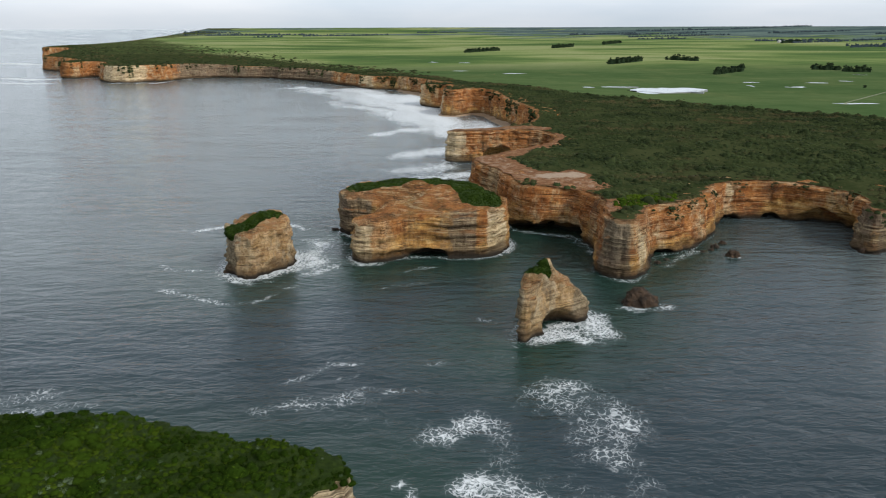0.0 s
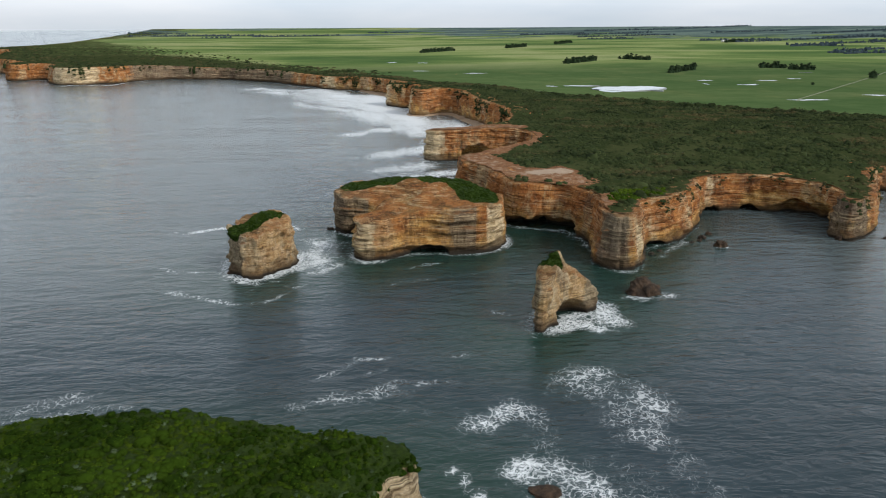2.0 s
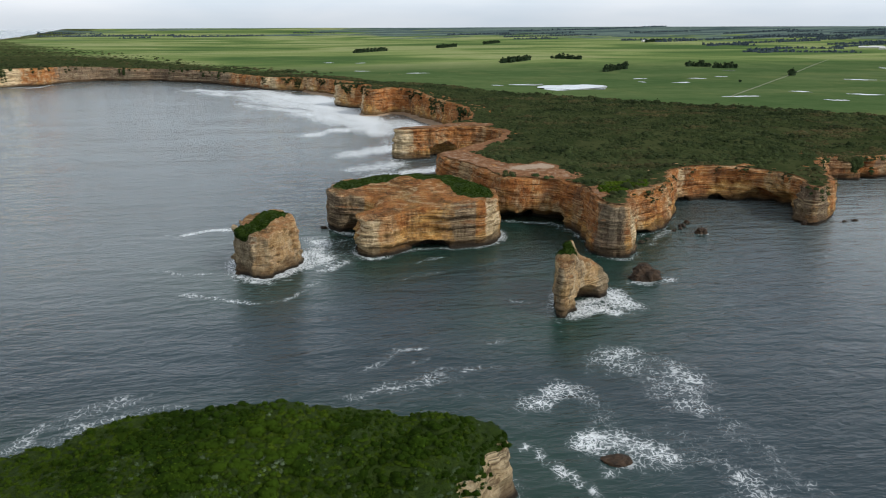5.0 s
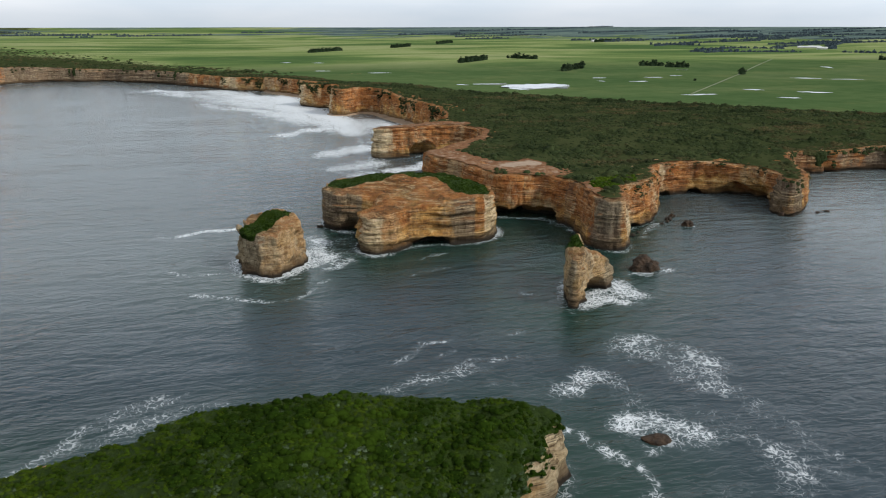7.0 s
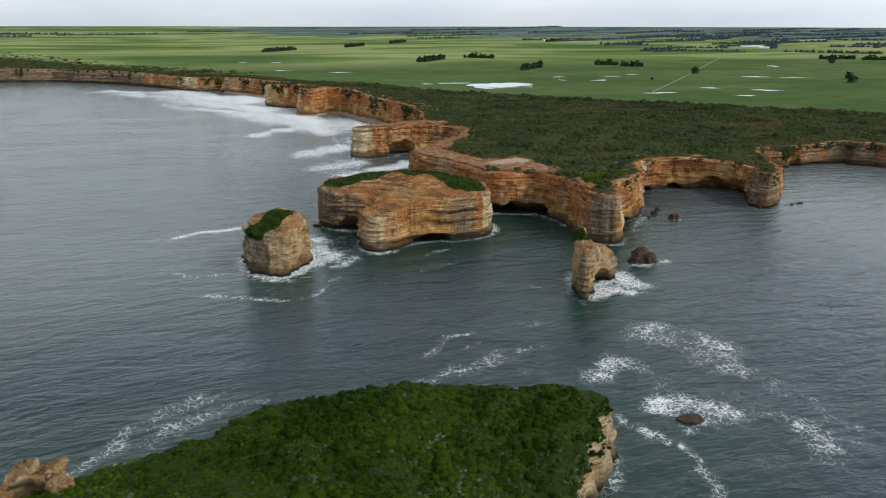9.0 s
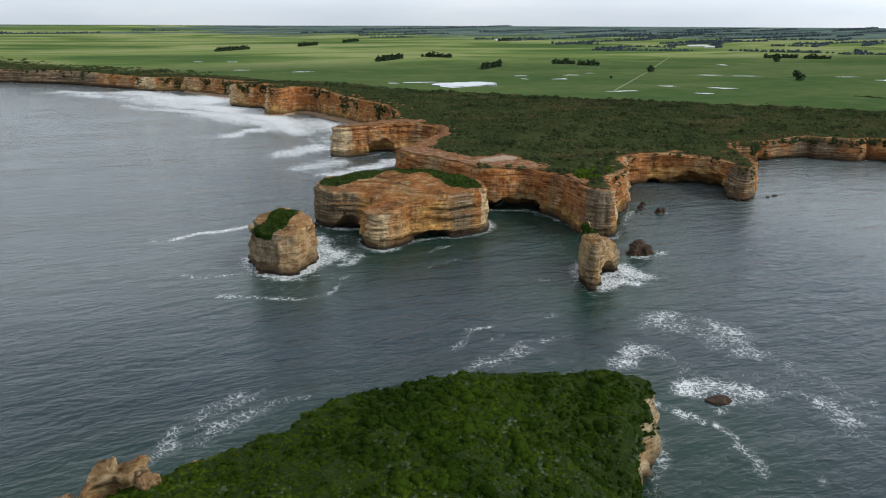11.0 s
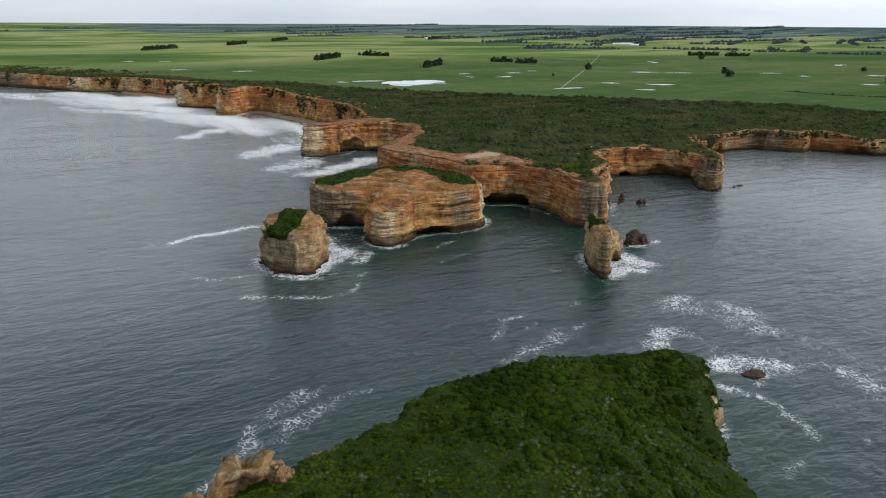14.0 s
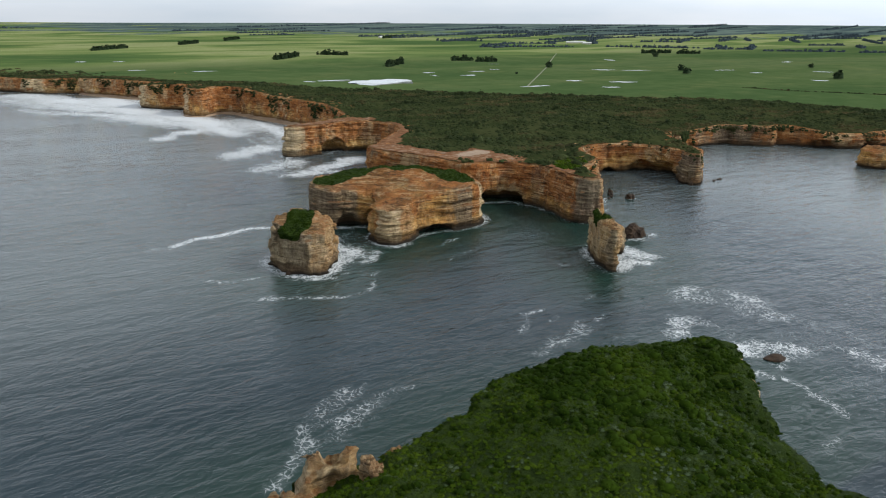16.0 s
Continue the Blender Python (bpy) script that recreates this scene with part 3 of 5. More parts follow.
def solid_rock(outline, top, lo, hi, step, zstep, caves=(), lean=0.12, rough=1.0, seed=0, round_top=1.2, undercut=0.9, band=None, top_rough=0.8, beds=1.15, chunky=0.75):
    """A rock that fills an outline up to a height: bedded, cracked, undercut by the sea, hollowed by caves."""
    xs, ys, zs = np.arange(lo[0], hi[0], step), np.arange(lo[1], hi[1], step), np.arange(-2.5, hi[2], zstep)
    gx, gy = np.meshgrid(xs, ys, indexing="ij")
    flat = np.column_stack([gx.ravel(), gy.ravel()])
    sd = off_line(outline, flat, True) * np.where(inside(outline, flat), 1, -1)
    use = (sd > -9) & (sd < (band or 1e9))
    x, y = flat[use, 0][:, None], flat[use, 1][:, None]
    z = zs[None, :]
    h = top(flat[use, 0], flat[use, 1])[:, None]
    one = np.ones_like(z)
    flute = 1.9 * cloud(x / 13, y / 13, x * 0 + 1.5, seed, 3) + 1.5 * np.clip(1 - 4.0 * np.abs(cloud(x / 9, y / 9, x * 0 + 7.5, seed + 1, 2)), 0, 1) + 0.8 * np.clip(1 - 4 * np.abs(cloud(x / 4.2, y / 4.2, x * 0 + 2.5, seed + 2, 2)), 0, 1) - 0.5
    block = cloud(x / 12, y / 12, x * 0 + 3.5, seed + 12, 2)
    flute = 0.7 * flute + 2.4 * (np.floor(block * 2.6) + smooth((block * 2.6) % 1.0, 0.82, 1.0)) / 2.6
    wave = z + 1.1 * cloud(x / 25, y / 25, x * 0, seed + 3, 2)
    bed = 0.26 * np.tanh(4 * cloud(x / 60, y / 60, wave * 0.36, seed + 4, 1)) + 0.55 * np.tanh(5 * cloud(x / 50, y / 50, wave * 0.8, seed + 5, 1))
    bed = bed * beds * np.clip(0.75 + 0.9 * cloud(x / 12, y / 12, one * z / 9, seed + 6, 2), 0.15, 1.6)
    lump = cloud(x / 5.0, y / 5.0, one * z / 4.2, seed + 7, 2, 0.5)
    chip = cloud(x / 3.2, y / 3.2, one * wave / 0.9, seed + 9, 2, 0.6)
    side = sd[use][:, None] - lean * np.clip(z, 0, None) - undercut * np.exp(-((z - 1.0) / 1.6) ** 2) - rough * (flute * (0.55 + 0.45 * np.clip(z / h, 0, 1)) + bed + chunky * lump + 0.42 * chip)
    d = smin(side, h + top_rough * cloud(x / 4, y / 4, x * 0 + 4.5, seed + 8, 4, 0.6) - z, round_top)
    for cx, cy, cw, ch, cd in caves:
        e = 1 - np.sqrt(((x - cx) ** 2 + (y - cy) ** 2) / cw ** 2 + (np.clip(z, 0, None) / ch) ** 2) + 0.16 * lump
        d = np.minimum(d, -e * min(cw, ch))
    f = np.full((len(flat), len(zs)), -5.0)
    if band:
        f[sd >= band] = 5.0
    f[use] = d
    f = f.reshape(len(xs), len(ys), len(zs))
    f[0], f[-1], f[:, 0], f[:, -1], f[:, :, -1] = -5, -5, -5, -5, -5
    v, q = skin(f, np.array([xs[0], ys[0], zs[0]]), np.array([step, step, zstep]))
    if band:
        keep = np.ones(len(v), bool)
        keep &= off_line(outline, v[:, :2], True) < band - 1.5
        q = q[keep[q].all(1)]
    return v, q


def far_lift(x, y, most):
    """Distant ground climbs towards the horizon."""
    d = np.hypot(np.asarray(x, float) + 95, np.asarray(y, float))
    return most * (np.clip(d - 2500, 0, 2400) / 2400) ** 2


# ---- the mainland ----
COAST_WEST = [(-1500, 4780), (-1440, 3730), (-1340, 2910), (-1310, 2500), (-1290, 2330), (-1190, 2310), (-1110, 2180), (-1040, 1950), (-960, 1765), (-942, 1728), (-885, 1690),
              (-835, 1640), (-790, 1560), (-762, 1450), (-735, 1452), (-722, 1485), (-690, 1475), (-645, 1385), (-628, 1350), (-605, 1334), (-531, 1357), (-508, 1400),
              (-488, 1458), (-398, 1454), (-311, 1420), (-243, 1345), (-181, 1276), (-147, 1228), (-140, 1203)]
COAST_MID = [(-118, 1184), (-78, 1162), (-40, 1098), (-12, 1040), (14, 1000), (-2, 966), (-31, 948), (-27, 930), (-12, 904), (6, 890), (14, 872), (4, 856), (-6, 838), (2, 816), (14, 815), (34, 838),
             (54, 820), (60, 782), (72, 732), (80, 690), (82, 650), (78, 610), (66, 572), (38, 556), (8, 551), (1, 541), (5, 535), (30, 531), (50, 540), (74, 534), (80, 512),
             (68, 482), (54, 470), (38, 452), (24, 438)]
COAST_NEAR = [(14, 428), (16, 416), (25, 396), (31, 372), (35, 347), (48, 340), (64, 335), (71, 320), (67, 300), (64, 284), (69, 275), (78, 271), (86, 282), (91, 297), (99, 305), (109, 311),
              (122, 320), (132, 336), (144, 360), (158, 368), (173, 367), (186, 362), (196, 351), (200, 338), (197, 325), (189, 314), (191, 306), (199, 304), (213, 314), (226, 330),
              (237, 352), (250, 376), (272, 400), (298, 407), (318, 401), (335, 395), (352, 398), (366, 380), (390, 345), (420, 334), (441, 322), (485, 306), (540, 270), (600, 180), (680, 0)]
LAND_Z = [(40, 360, 23.5), (75, 290, 24), (110, 322, 22.5), (160, 385, 20), (187, 380, 20), (203, 335, 19.5), (222, 340, 19), (300, 420, 14.5), (380, 375, 17), (430, 345, 12.5), (25, 541, 23.5),
          (70, 560, 24), (90, 650, 25), (20, 855, 30), (-50, 1085, 23), (-125, 1225, 20), (-310, 1445, 22), (-565, 1370, 30), (-735, 1495, 31), (-920, 1740, 32), (-1250, 2390, 36),
          (330, 925, 17), (480, 990, 17), (475, 765, 17), (600, 750, 16), (960, 660, 16), (685, 1030, 18), (420, 1470, 21), (170, 2200, 25), (600, 2900, 25), (1140, 1520, 18),
          (180, 480, 24), (230, 470, 23)]
MAIN_CAVES = [(43, 343, 13, 6, 8), (53, 340, 14, 6.5, 8), (62, 336, 12, 6.5, 8), (195, 351, 12, 8.5, 15), (199, 339, 12, 10, 15), (151, 366, 7, 4, 5), (176, 369, 6, 4, 6), (42, 538, 12, 12, 9), (398, 341, 13, 8, 9), (438, 323, 12, 7.5, 8), (20, 410, 12, 6, 5), (100, 306, 6, 2.5, 3)]
HEATH_EDGE = [(-1250, 3500), (-690, 2430), (-300, 1640), (-100, 1240), (14, 1020), (115, 880), (175, 808), (223, 774), (286, 706), (380, 641), (474, 557), (542, 497), (577, 383), (640, 200)]


def land_z(x, y):
    x, y = np.asarray(x, float), np.asarray(y, float)
    return heights(LAND_Z, x, y) + far_lift(x, y, 58.0)


def coast_step(p):
    return 1.1 if p[1] < 430 and p[0] < 225 else 2.2 if p[1] < 700 else 5.0 if p[1] < 1300 else 10.0


coast = resample(rounded(COAST_WEST + COAST_MID + COAST_NEAR, False), coast_step, False)
far_k = smooth(coast[:, 1], 1150, 1350)[:, None]
east_k = smooth(coast[:, 0], 242, 275)[:, None]
coast = coast + east_k * np.column_stack([cloud(coast[:, 0] / 24, coast[:, 1] / 24, coast[:, 0] * 0 + k, 67, 2) for k in (0.5, 8.5)]) * 15
coast = coast + far_k * np.column_stack([cloud(coast[:, 0] / 45, coast[:, 1] / 45, coast[:, 0] * 0 + k, 61, 3) for k in (0.5, 8.5)]) * 13
wall_v, wall_f, main_rim = cliff(coast, False, land_z, MAIN_CAVES, rows=24, rough=1.5)
close_by = (coast[:, 1] < 640) & (coast[:, 0] < 300)
mid_by = (coast[:, 1] >= 600) & (coast[:, 1] < 1215) & (coast[:, 0] < 300)
plain = (coast[:, 1] > 1190) | (coast[:, 0] > 292)
wall_f = [f for f in wall_f if plain[f[0] // 25] and plain[f[3] // 25]]
run = np.gradient(coast, axis=0)
run = np.array([np.convolve(np.pad(run[:, k], 6, "edge"), np.ones(13) / 13, "valid") for k in (0, 1)]).T
run /= np.linalg.norm(run, axis=1)[:, None]
inward = np.stack([-run[:, 1], run[:, 0]], 1)
shy = (4.6 + 1.5 * cloud(coast[:, 0] / 6, coast[:, 1] / 6, coast[:, 0] * 0, 5, 3))[:, None]
main_rim = np.where(close_by[:, None], coast + inward * shy, np.where(mid_by[:, None], coast + inward * shy * 1.3, main_rim))
near_coast = coast[close_by]
near_land = np.vstack([near_coast[::2], [(420, 520), (420, 760), (150, 760)]])
rock_v, rock_q = solid_rock(near_land, lambda x, y: land_z(x, y) - 0.4, (-8, 258, 0), (302, 636, 32), 0.85, 0.6, MAIN_CAVES, lean=0.13, seed=3, band=17.0, top_rough=0.5)


mid_land = np.vstack([coast[mid_by][::2], [(150, 600), (250, 1000), (0, 1320), (-145, 1215)]])
mid_v, mid_q = solid_rock(mid_land, lambda x, y: land_z(x, y) - 0.25, (-160, 612, 0), (115, 1205, 40), 1.9, 1.1, (), lean=0.16, rough=1.5, seed=83, band=24.0, top_rough=0.6)


def tone_at(v, pale, grey):
    out = np.zeros(len(v))
    for x, y, r, k in pale:
        out += k * np.exp(-((v[:, 0] - x) ** 2 + (v[:, 1] - y) ** 2) / r ** 2)
    for x, y, r, k in grey:
        out -= k * np.exp(-((v[:, 0] - x) ** 2 + (v[:, 1] - y) ** 2) / r ** 2)
    return out


wall_tone = tone_at(wall_v, [(-570, 1345, 60, 1.0), (-620, 1350, 30, 0.6), (-140, 1205, 40, 0.5), (-25, 940, 40, 0.6), (5, 830, 30, 0.4), (-750, 1460, 40, 0.3)],
                    # grey along the far bay wall puts shadow and haze into its colour
                    [(-420, 1455, 120, 1.3), (-300, 1420, 110, 1.2), (-230, 1340, 60, 0.8), (-930, 1730, 60, 0.4), (350, 398, 30, 0.4)])
wall_tone = wall_tone - 0.32 * (wall_v[:, 0] > 285)
cliffs = tagged(new("mainland_cliff", mesh_of("mainland_cliff", wall_v, wall_f, ROCK, {"tone": wall_tone, "rust": np.where(wall_v[:, 0] > 200, 1.6, 0.8)})), "layered orange and tan limestone sea cliff with caves at its foot", "cliff", kind="structure")
rock_tone = tone_at(rock_v, [(82, 277, 6, 0.9), (98, 304, 9, 0.5), (120, 320, 12, 0.55), (138, 346, 9, 0.8), (150, 366, 8, 0.6), (8, 542, 26, 0.95), (205, 325, 12, 0.5), (190, 368, 12, 0.35)],
                    [(68, 278, 9, 0.8), (74, 273, 5, 0.6), (30, 540, 16, 0.45), (198, 315, 13, 1.3), (18, 420, 10, 0.5)])
mid_tone = tone_at(mid_v, [(-135, 1200, 45, 0.9), (-60, 1120, 30, 0.6), (-28, 940, 30, 1.0), (-4, 830, 20, 0.8), (70, 740, 30, 0.55), (0, 1020, 30, 0.4)], [(-12, 905, 14, 0.5), (10, 820, 10, 0.5), (80, 660, 20, 0.3)])
tagged(new("bay_cliff", mesh_of("bay_cliff", mid_v, mid_q, ROCK, {"tone": mid_tone, "rust": np.full(len(mid_v), 0.3)})), "orange and cream cliff headlands above narrow beaches", "cliff", kind="structure")
shore_rock = tagged(new("promontory_cliff", mesh_of("promontory_cliff", rock_v, rock_q, ROCK, {"tone": rock_tone, "rust": 0.25 + 0.6 * smooth(rock_v[:, 0], 225, 260)})), "layered orange limestone promontory cliff with caves at its foot", "cliff", kind="structure")
closing = [(680 + 4200, 0), (4880, 1000), (4300, 2600), (3100, 3950), (1600, 4650), (0, 4900), (-1300, 4850)]
main_outline = np.vstack([main_rim, resample(closing, 400, False)])
near_pts = scatter([(-20, 260), (640, 200), (640, 700), (300, 760), (-20, 700)], 5.0, main_rim[::3], 2.0)
mid_pts = scatter([(-250, 700), (1200, 200), (1200, 1500), (-250, 1500)], 22.0, main_rim[::5], 9.0)
mid_pts = mid_pts[~inside([(-20, 260), (640, 200), (640, 700), (300, 760), (-20, 700)], mid_pts)]
far_pts = scatter([(-3600, 900), (4800, 200), (4800, 5000), (-3600, 5000)], 110.0, main_rim[::8], 30.0)
far_pts = far_pts[~inside([(-250, 700), (1200, 200), (1200, 1500), (-250, 1500)], far_pts)]
inner = np.vstack([near_pts, mid_pts, far_pts])
inner = inner[inside(main_outline, inner)]
land_v, land_f = cover(main_outline, inner, land_z)
from_sea = off_line(main_rim[::3], land_v[:, :2])
behind = inside(HEATH_EDGE + [(4000, 200), (4000, 6000), (-1250, 6000)], land_v[:, :2])
edge_off = off_line(HEATH_EDGE, land_v[:, :2])
blend = 14 + 140 * smooth(land_v[:, 1], 1050, 1500)
heath = np.where(behind, 0.5 * smooth(edge_off / blend, 1, 0), 0.5 + 0.5 * smooth(edge_off / blend, 0, 1))
heath = heath * (1 - 0.44 * smooth(land_v[:, 1], 1350, 2000))
bare = 0.55 * smooth(from_sea, 4, 0)
bare = np.maximum(bare, smooth(off_line([(26, 425), (33, 400), (45, 372), (70, 352)], land_v[:, :2]), 22, 8))
bare = np.maximum(bare, smooth(off_line([(56, 370), (72, 376)], land_v[:, :2]), 13, 3) * 1.3)
bare = np.maximum(bare, smooth(off_line([(72, 300), (84, 312)], land_v[:, :2]), 12, 5))
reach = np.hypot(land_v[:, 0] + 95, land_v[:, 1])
# share of the haze-blue wooded colour, growing with distance
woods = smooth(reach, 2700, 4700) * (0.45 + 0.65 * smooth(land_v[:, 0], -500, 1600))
bare = np.maximum(bare, smooth(off_line([(4, 543), (40, 546), (72, 546)], land_v[:, :2]), 16, 8))
bare = np.maximum(bare, 0.8 * smooth(off_line([(82, 515), (70, 478), (48, 452), (28, 425)], land_v[:, :2]), 14, 5))
bumpy = np.array([1.5 * fbm(x / 11, y / 11, 0, 4) for x, y in land_v[:, :2]]) * heath * smooth(from_sea, 2, 12)
land_v[:, 2] += bumpy
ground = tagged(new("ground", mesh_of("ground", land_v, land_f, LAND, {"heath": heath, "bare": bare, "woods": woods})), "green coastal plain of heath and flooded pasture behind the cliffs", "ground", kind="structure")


# ---- rocks standing in the sea ----
def stack(name, label, category, outline, controls, material, caves=(), step=0.7, crest=None, pale=(), grey=(), **kw):
    """A rock islet, with turf along its crest."""
    base = new(name)
    o = np.array(rounded(outline, True))
    cx, cy = o.mean(0)
    base.location = (cx, cy, 0)
    top = max(c[2] for c in controls)
    v, q = solid_rock(o, lambda x, y: heights(controls, x, y, 2.2), (*(o.min(0) - 6), 0), (*(o.max(0) + 6), top + 5), step, step * 0.85, caves, **kw)
    turf = np.zeros(len(v))
    if crest:
        line, width, above = crest
        turf = smooth(off_line(line, v[:, :2]), width * 1.25, width * 0.75) * smooth(v[:, 2], above - 2.0, above + 1.0)
    child("rock", mesh_of("rock", v - (cx, cy, 0), q, material, {"tone": tone_at(v, pale, grey), "turf": turf}), base)
    return tagged(base, label, category), v[turf > 0.55]


ISLAND = [(-52, 353), (-50, 343), (-44, 336), (-31, 331), (-32, 322), (-38, 315), (-41, 308), (-40, 297), (-33, 293), (-24, 298), (-16, 303), (-6, 304), (5, 301), (17, 302), (27, 308), (32, 318),
          (31, 334), (22, 352), (5, 366), (-15, 374), (-30, 375), (-42, 371), (-50, 362)][::1]
isle, isle_green = stack("rock_island", "long layered tan limestone island with a green turf crest", "sea stack", ISLAND,
      [(-38, 299, 17), (-36, 318, 16.5), (-33, 330, 16.5), (-47, 350, 19.5), (-20, 306, 18.5), (-8, 309, 20), (5, 308, 21), (17, 309, 21.5), (28, 318, 19.5), (-15, 366, 22.5), (12, 356, 23), (28, 335, 21), (-42, 364, 20.5),
       (-30, 350, 22), (-12, 350, 25.5), (4, 340, 26), (17, 329, 25), (-22, 328, 20.5), (-5, 325, 24)],
      ROCK_ISLAND, [(-6, 303, 9, 5, 4), (-40, 335, 7, 7, 4), (-31, 328, 6, 12, 4)], 0.6, ([(-40, 356), (-18, 364), (2, 354), (16, 336), (18, 322)], 10.0, 20.0),
      # the broad grey over the west lobe paints in its shade
      [(-38, 297, 8, 1.25), (28, 310, 7, 1.3), (-14, 305, 8, 0.4), (20, 304, 5, 0.5)], [(10, 303, 6, 1.4), (-50, 348, 14, 1.6), (-42, 336, 7, 0.9), (0, 302, 5, 0.4)], seed=11, lean=0.1, rough=0.95, round_top=2.0, top_rough=0.7)
STACK = [(-92, 284), (-87, 278), (-80, 276), (-73, 281), (-66, 292), (-65, 304), (-69, 312), (-80, 315), (-90, 310), (-94, 299), (-94.5, 289)]
squat, squat_green = stack("sea_stack", "squat cream limestone sea stack with a grassy cap in white water", "sea stack", STACK,
      [(-79, 301, 21.5), (-80, 293, 20.5), (-89, 288, 17.5), (-82, 282, 17.5), (-73, 288, 18.5), (-69, 299, 19), (-73, 308, 19.5), (-91, 301, 18.5)], ROCK_PALE, (), 0.6,
      # grey on the west face stands for its shaded side
      ([(-89, 288), (-85, 290), (-80, 298), (-77, 305)], 6.0, 14.5), [(-74, 290, 9, 0.5)], [(-94, 293, 9, 1.5), (-86, 281, 5, 0.9)], seed=23, lean=0.09, rough=0.95, chunky=1.7, beds=0.6, round_top=1.8, undercut=0.3, top_rough=1.2)
ARCH = [(24, 214), (28, 212), (33, 219), (40, 226), (50, 230), (53, 236), (47, 243), (39, 245), (31, 234), (25, 222)]
arch, arch_green = stack("arch_stack", "leaning limestone sea stack hollowed into an arch with a grassy cap", "sea stack", ARCH,
      [(31, 226, 21.5), (36, 237, 21.5), (27, 218, 18.5), (42, 236, 15), (47, 236, 9), (51, 235, 6.5), (39, 229, 16.5)], ROCK_PALE, [(41, 222.5, 8.5, 8, 7)], 0.5,
      ([(31, 227), (34, 233)], 3.8, 16.5), [(30, 216, 5, 0.6), (36, 226, 6, 0.5)], [(24, 220, 5, 0.6), (50, 235, 8, 2.2), (24, 214, 4, 0.8)], seed=37, lean=0.06, beds=0.8, chunky=1.5, rough=0.6, round_top=1.6, undercut=0.6, top_rough=1.2)
FAR_STACK = [(344, 283), (350, 268), (364, 262), (375, 270), (374, 286), (360, 293)]
stack("sea_stack", "low layered limestone stack off the bay", "sea stack", FAR_STACK, [(360, 276, 15), (348, 276, 12), (370, 272, 13)], ROCK, (), 1.0, seed=41)
HEADLAND = [(-46, -160), (-74, 20), (-66, 48), (-59, 66), (-52, 80), (-45, 92), (-39, 100), (-30, 106), (-22, 113), (-18, 122), (-20, 129), (-27, 131), (-37, 130), (-47, 130), (-60, 132), (-78, 136),
            (-94, 138), (-106, 135), (-116, 131), (-126, 128.5), (-134, 129), (-141, 134), (-149, 136), (-158, 130), (-168, 121), (-185, 108), (-230, 76), (-300, -160)]
head_z = [(-80, 107, 24.2), (-67, 112, 23.2), (-54, 116, 22.4), (-41, 119, 19.0), (-33, 124, 20.0), (-51, 126, 21.6), (-68, 126, 23.6), (-91, 129, 22.4), (-94, 110, 25.4), (-84, 118, 24.0), (-99, 119, 24.4),
          (-98, 101, 25.8), (-64, 94, 20.0), (-110, 98, 25.2), (-87, 88, 25.2), (-24, 123, 15.5), (-25, 115, 14.5), (-48, 103, 15.0), (-139, 109, 22.0), (-57, 79, 13.0), (-120, 119, 20.5), (-110, 123, 22.0), (-128, 118, 20.0), (-148, 130, 12.0), (-136, 126, 16.0),
          (-50, 92, 12.5), (-150, 95, 22.0), (-100, 60, 25.0), (-150, 60, 23.5), (-72, 60, 18.0)]


def head_top(x, y):
    return heights(head_z, x, y, 2.5)


headland = new("headland")
tagged(headland, "bushy green headland with cream limestone edges above the sea", "headland")
head_line = np.array(rounded(HEADLAND, True))
head_w, head_q = solid_rock(head_line, lambda x, y: head_top(x, y) - 0.3, (-240, 30, 0), (-6, 160, 30), 1.1, 0.9, (), lean=0.2, rough=1.25, seed=53, round_top=3.0, top_rough=0.6)
child("rock", mesh_of("rock", head_w, head_q, ROCK_HEAD, {"tone": tone_at(head_w, [(-18, 122, 16, 1.0), (-146, 132, 18, 0.9), (-30, 100, 14, 0.6)], []), "turf": smooth(head_w[:, 2], 5, 9) * np.where((head_w[:, 0] > -33) & (head_w[:, 2] < 12.5), 0.1, 1.0)}), headland)
back = resample([(-36, -160), (-62, 20), (-58, 44), (-230, 44), (-240, 20), (-300, -160)], 12, True)
bv, bf = cover(back, scatter(back, 14, back, 6), head_top)
child("turf", mesh_of("turf", bv, bf, TURF, {"bare": np.zeros(len(bv))}), headland)
head_v = head_w[(head_w[:, 2] > 9)]


def boulder(name, label, x, y, rx, ry, h, seed, z=0.0, material=None, group="rocks in the sea"):
    bm = bmesh.new()
    bmesh.ops.create_icosphere(bm, subdivisions=4, radius=1)
    for v in bm.verts:
        d = 1 + (0.42 if material else 0.28) * fbm(v.co.x * 1.5 + seed, v.co.y * 1.5, v.co.z * 1.5, 5) - (0.3 if material else 0.06) * max(0.0, 1 - 4 * abs(n3(v.co.x * 1.7, v.co.y * 1.7 + seed, v.co.z * 0.7)))
        v.co = Vector((v.co.x * rx * d, v.co.y * ry * d, (v.co.z * 1.15 - 0.15 + 0.12 * round(v.co.z * 4) / 4) * h * d))
    me = bpy.data.meshes.new(name)
    bm.to_mesh(me)
    bm.free()
    me.materials.append(material or WET_ROCK)
    ob = new(name, me)
    ob.location = (x, y, z)
    return tagged(ob, label, "rock", group)


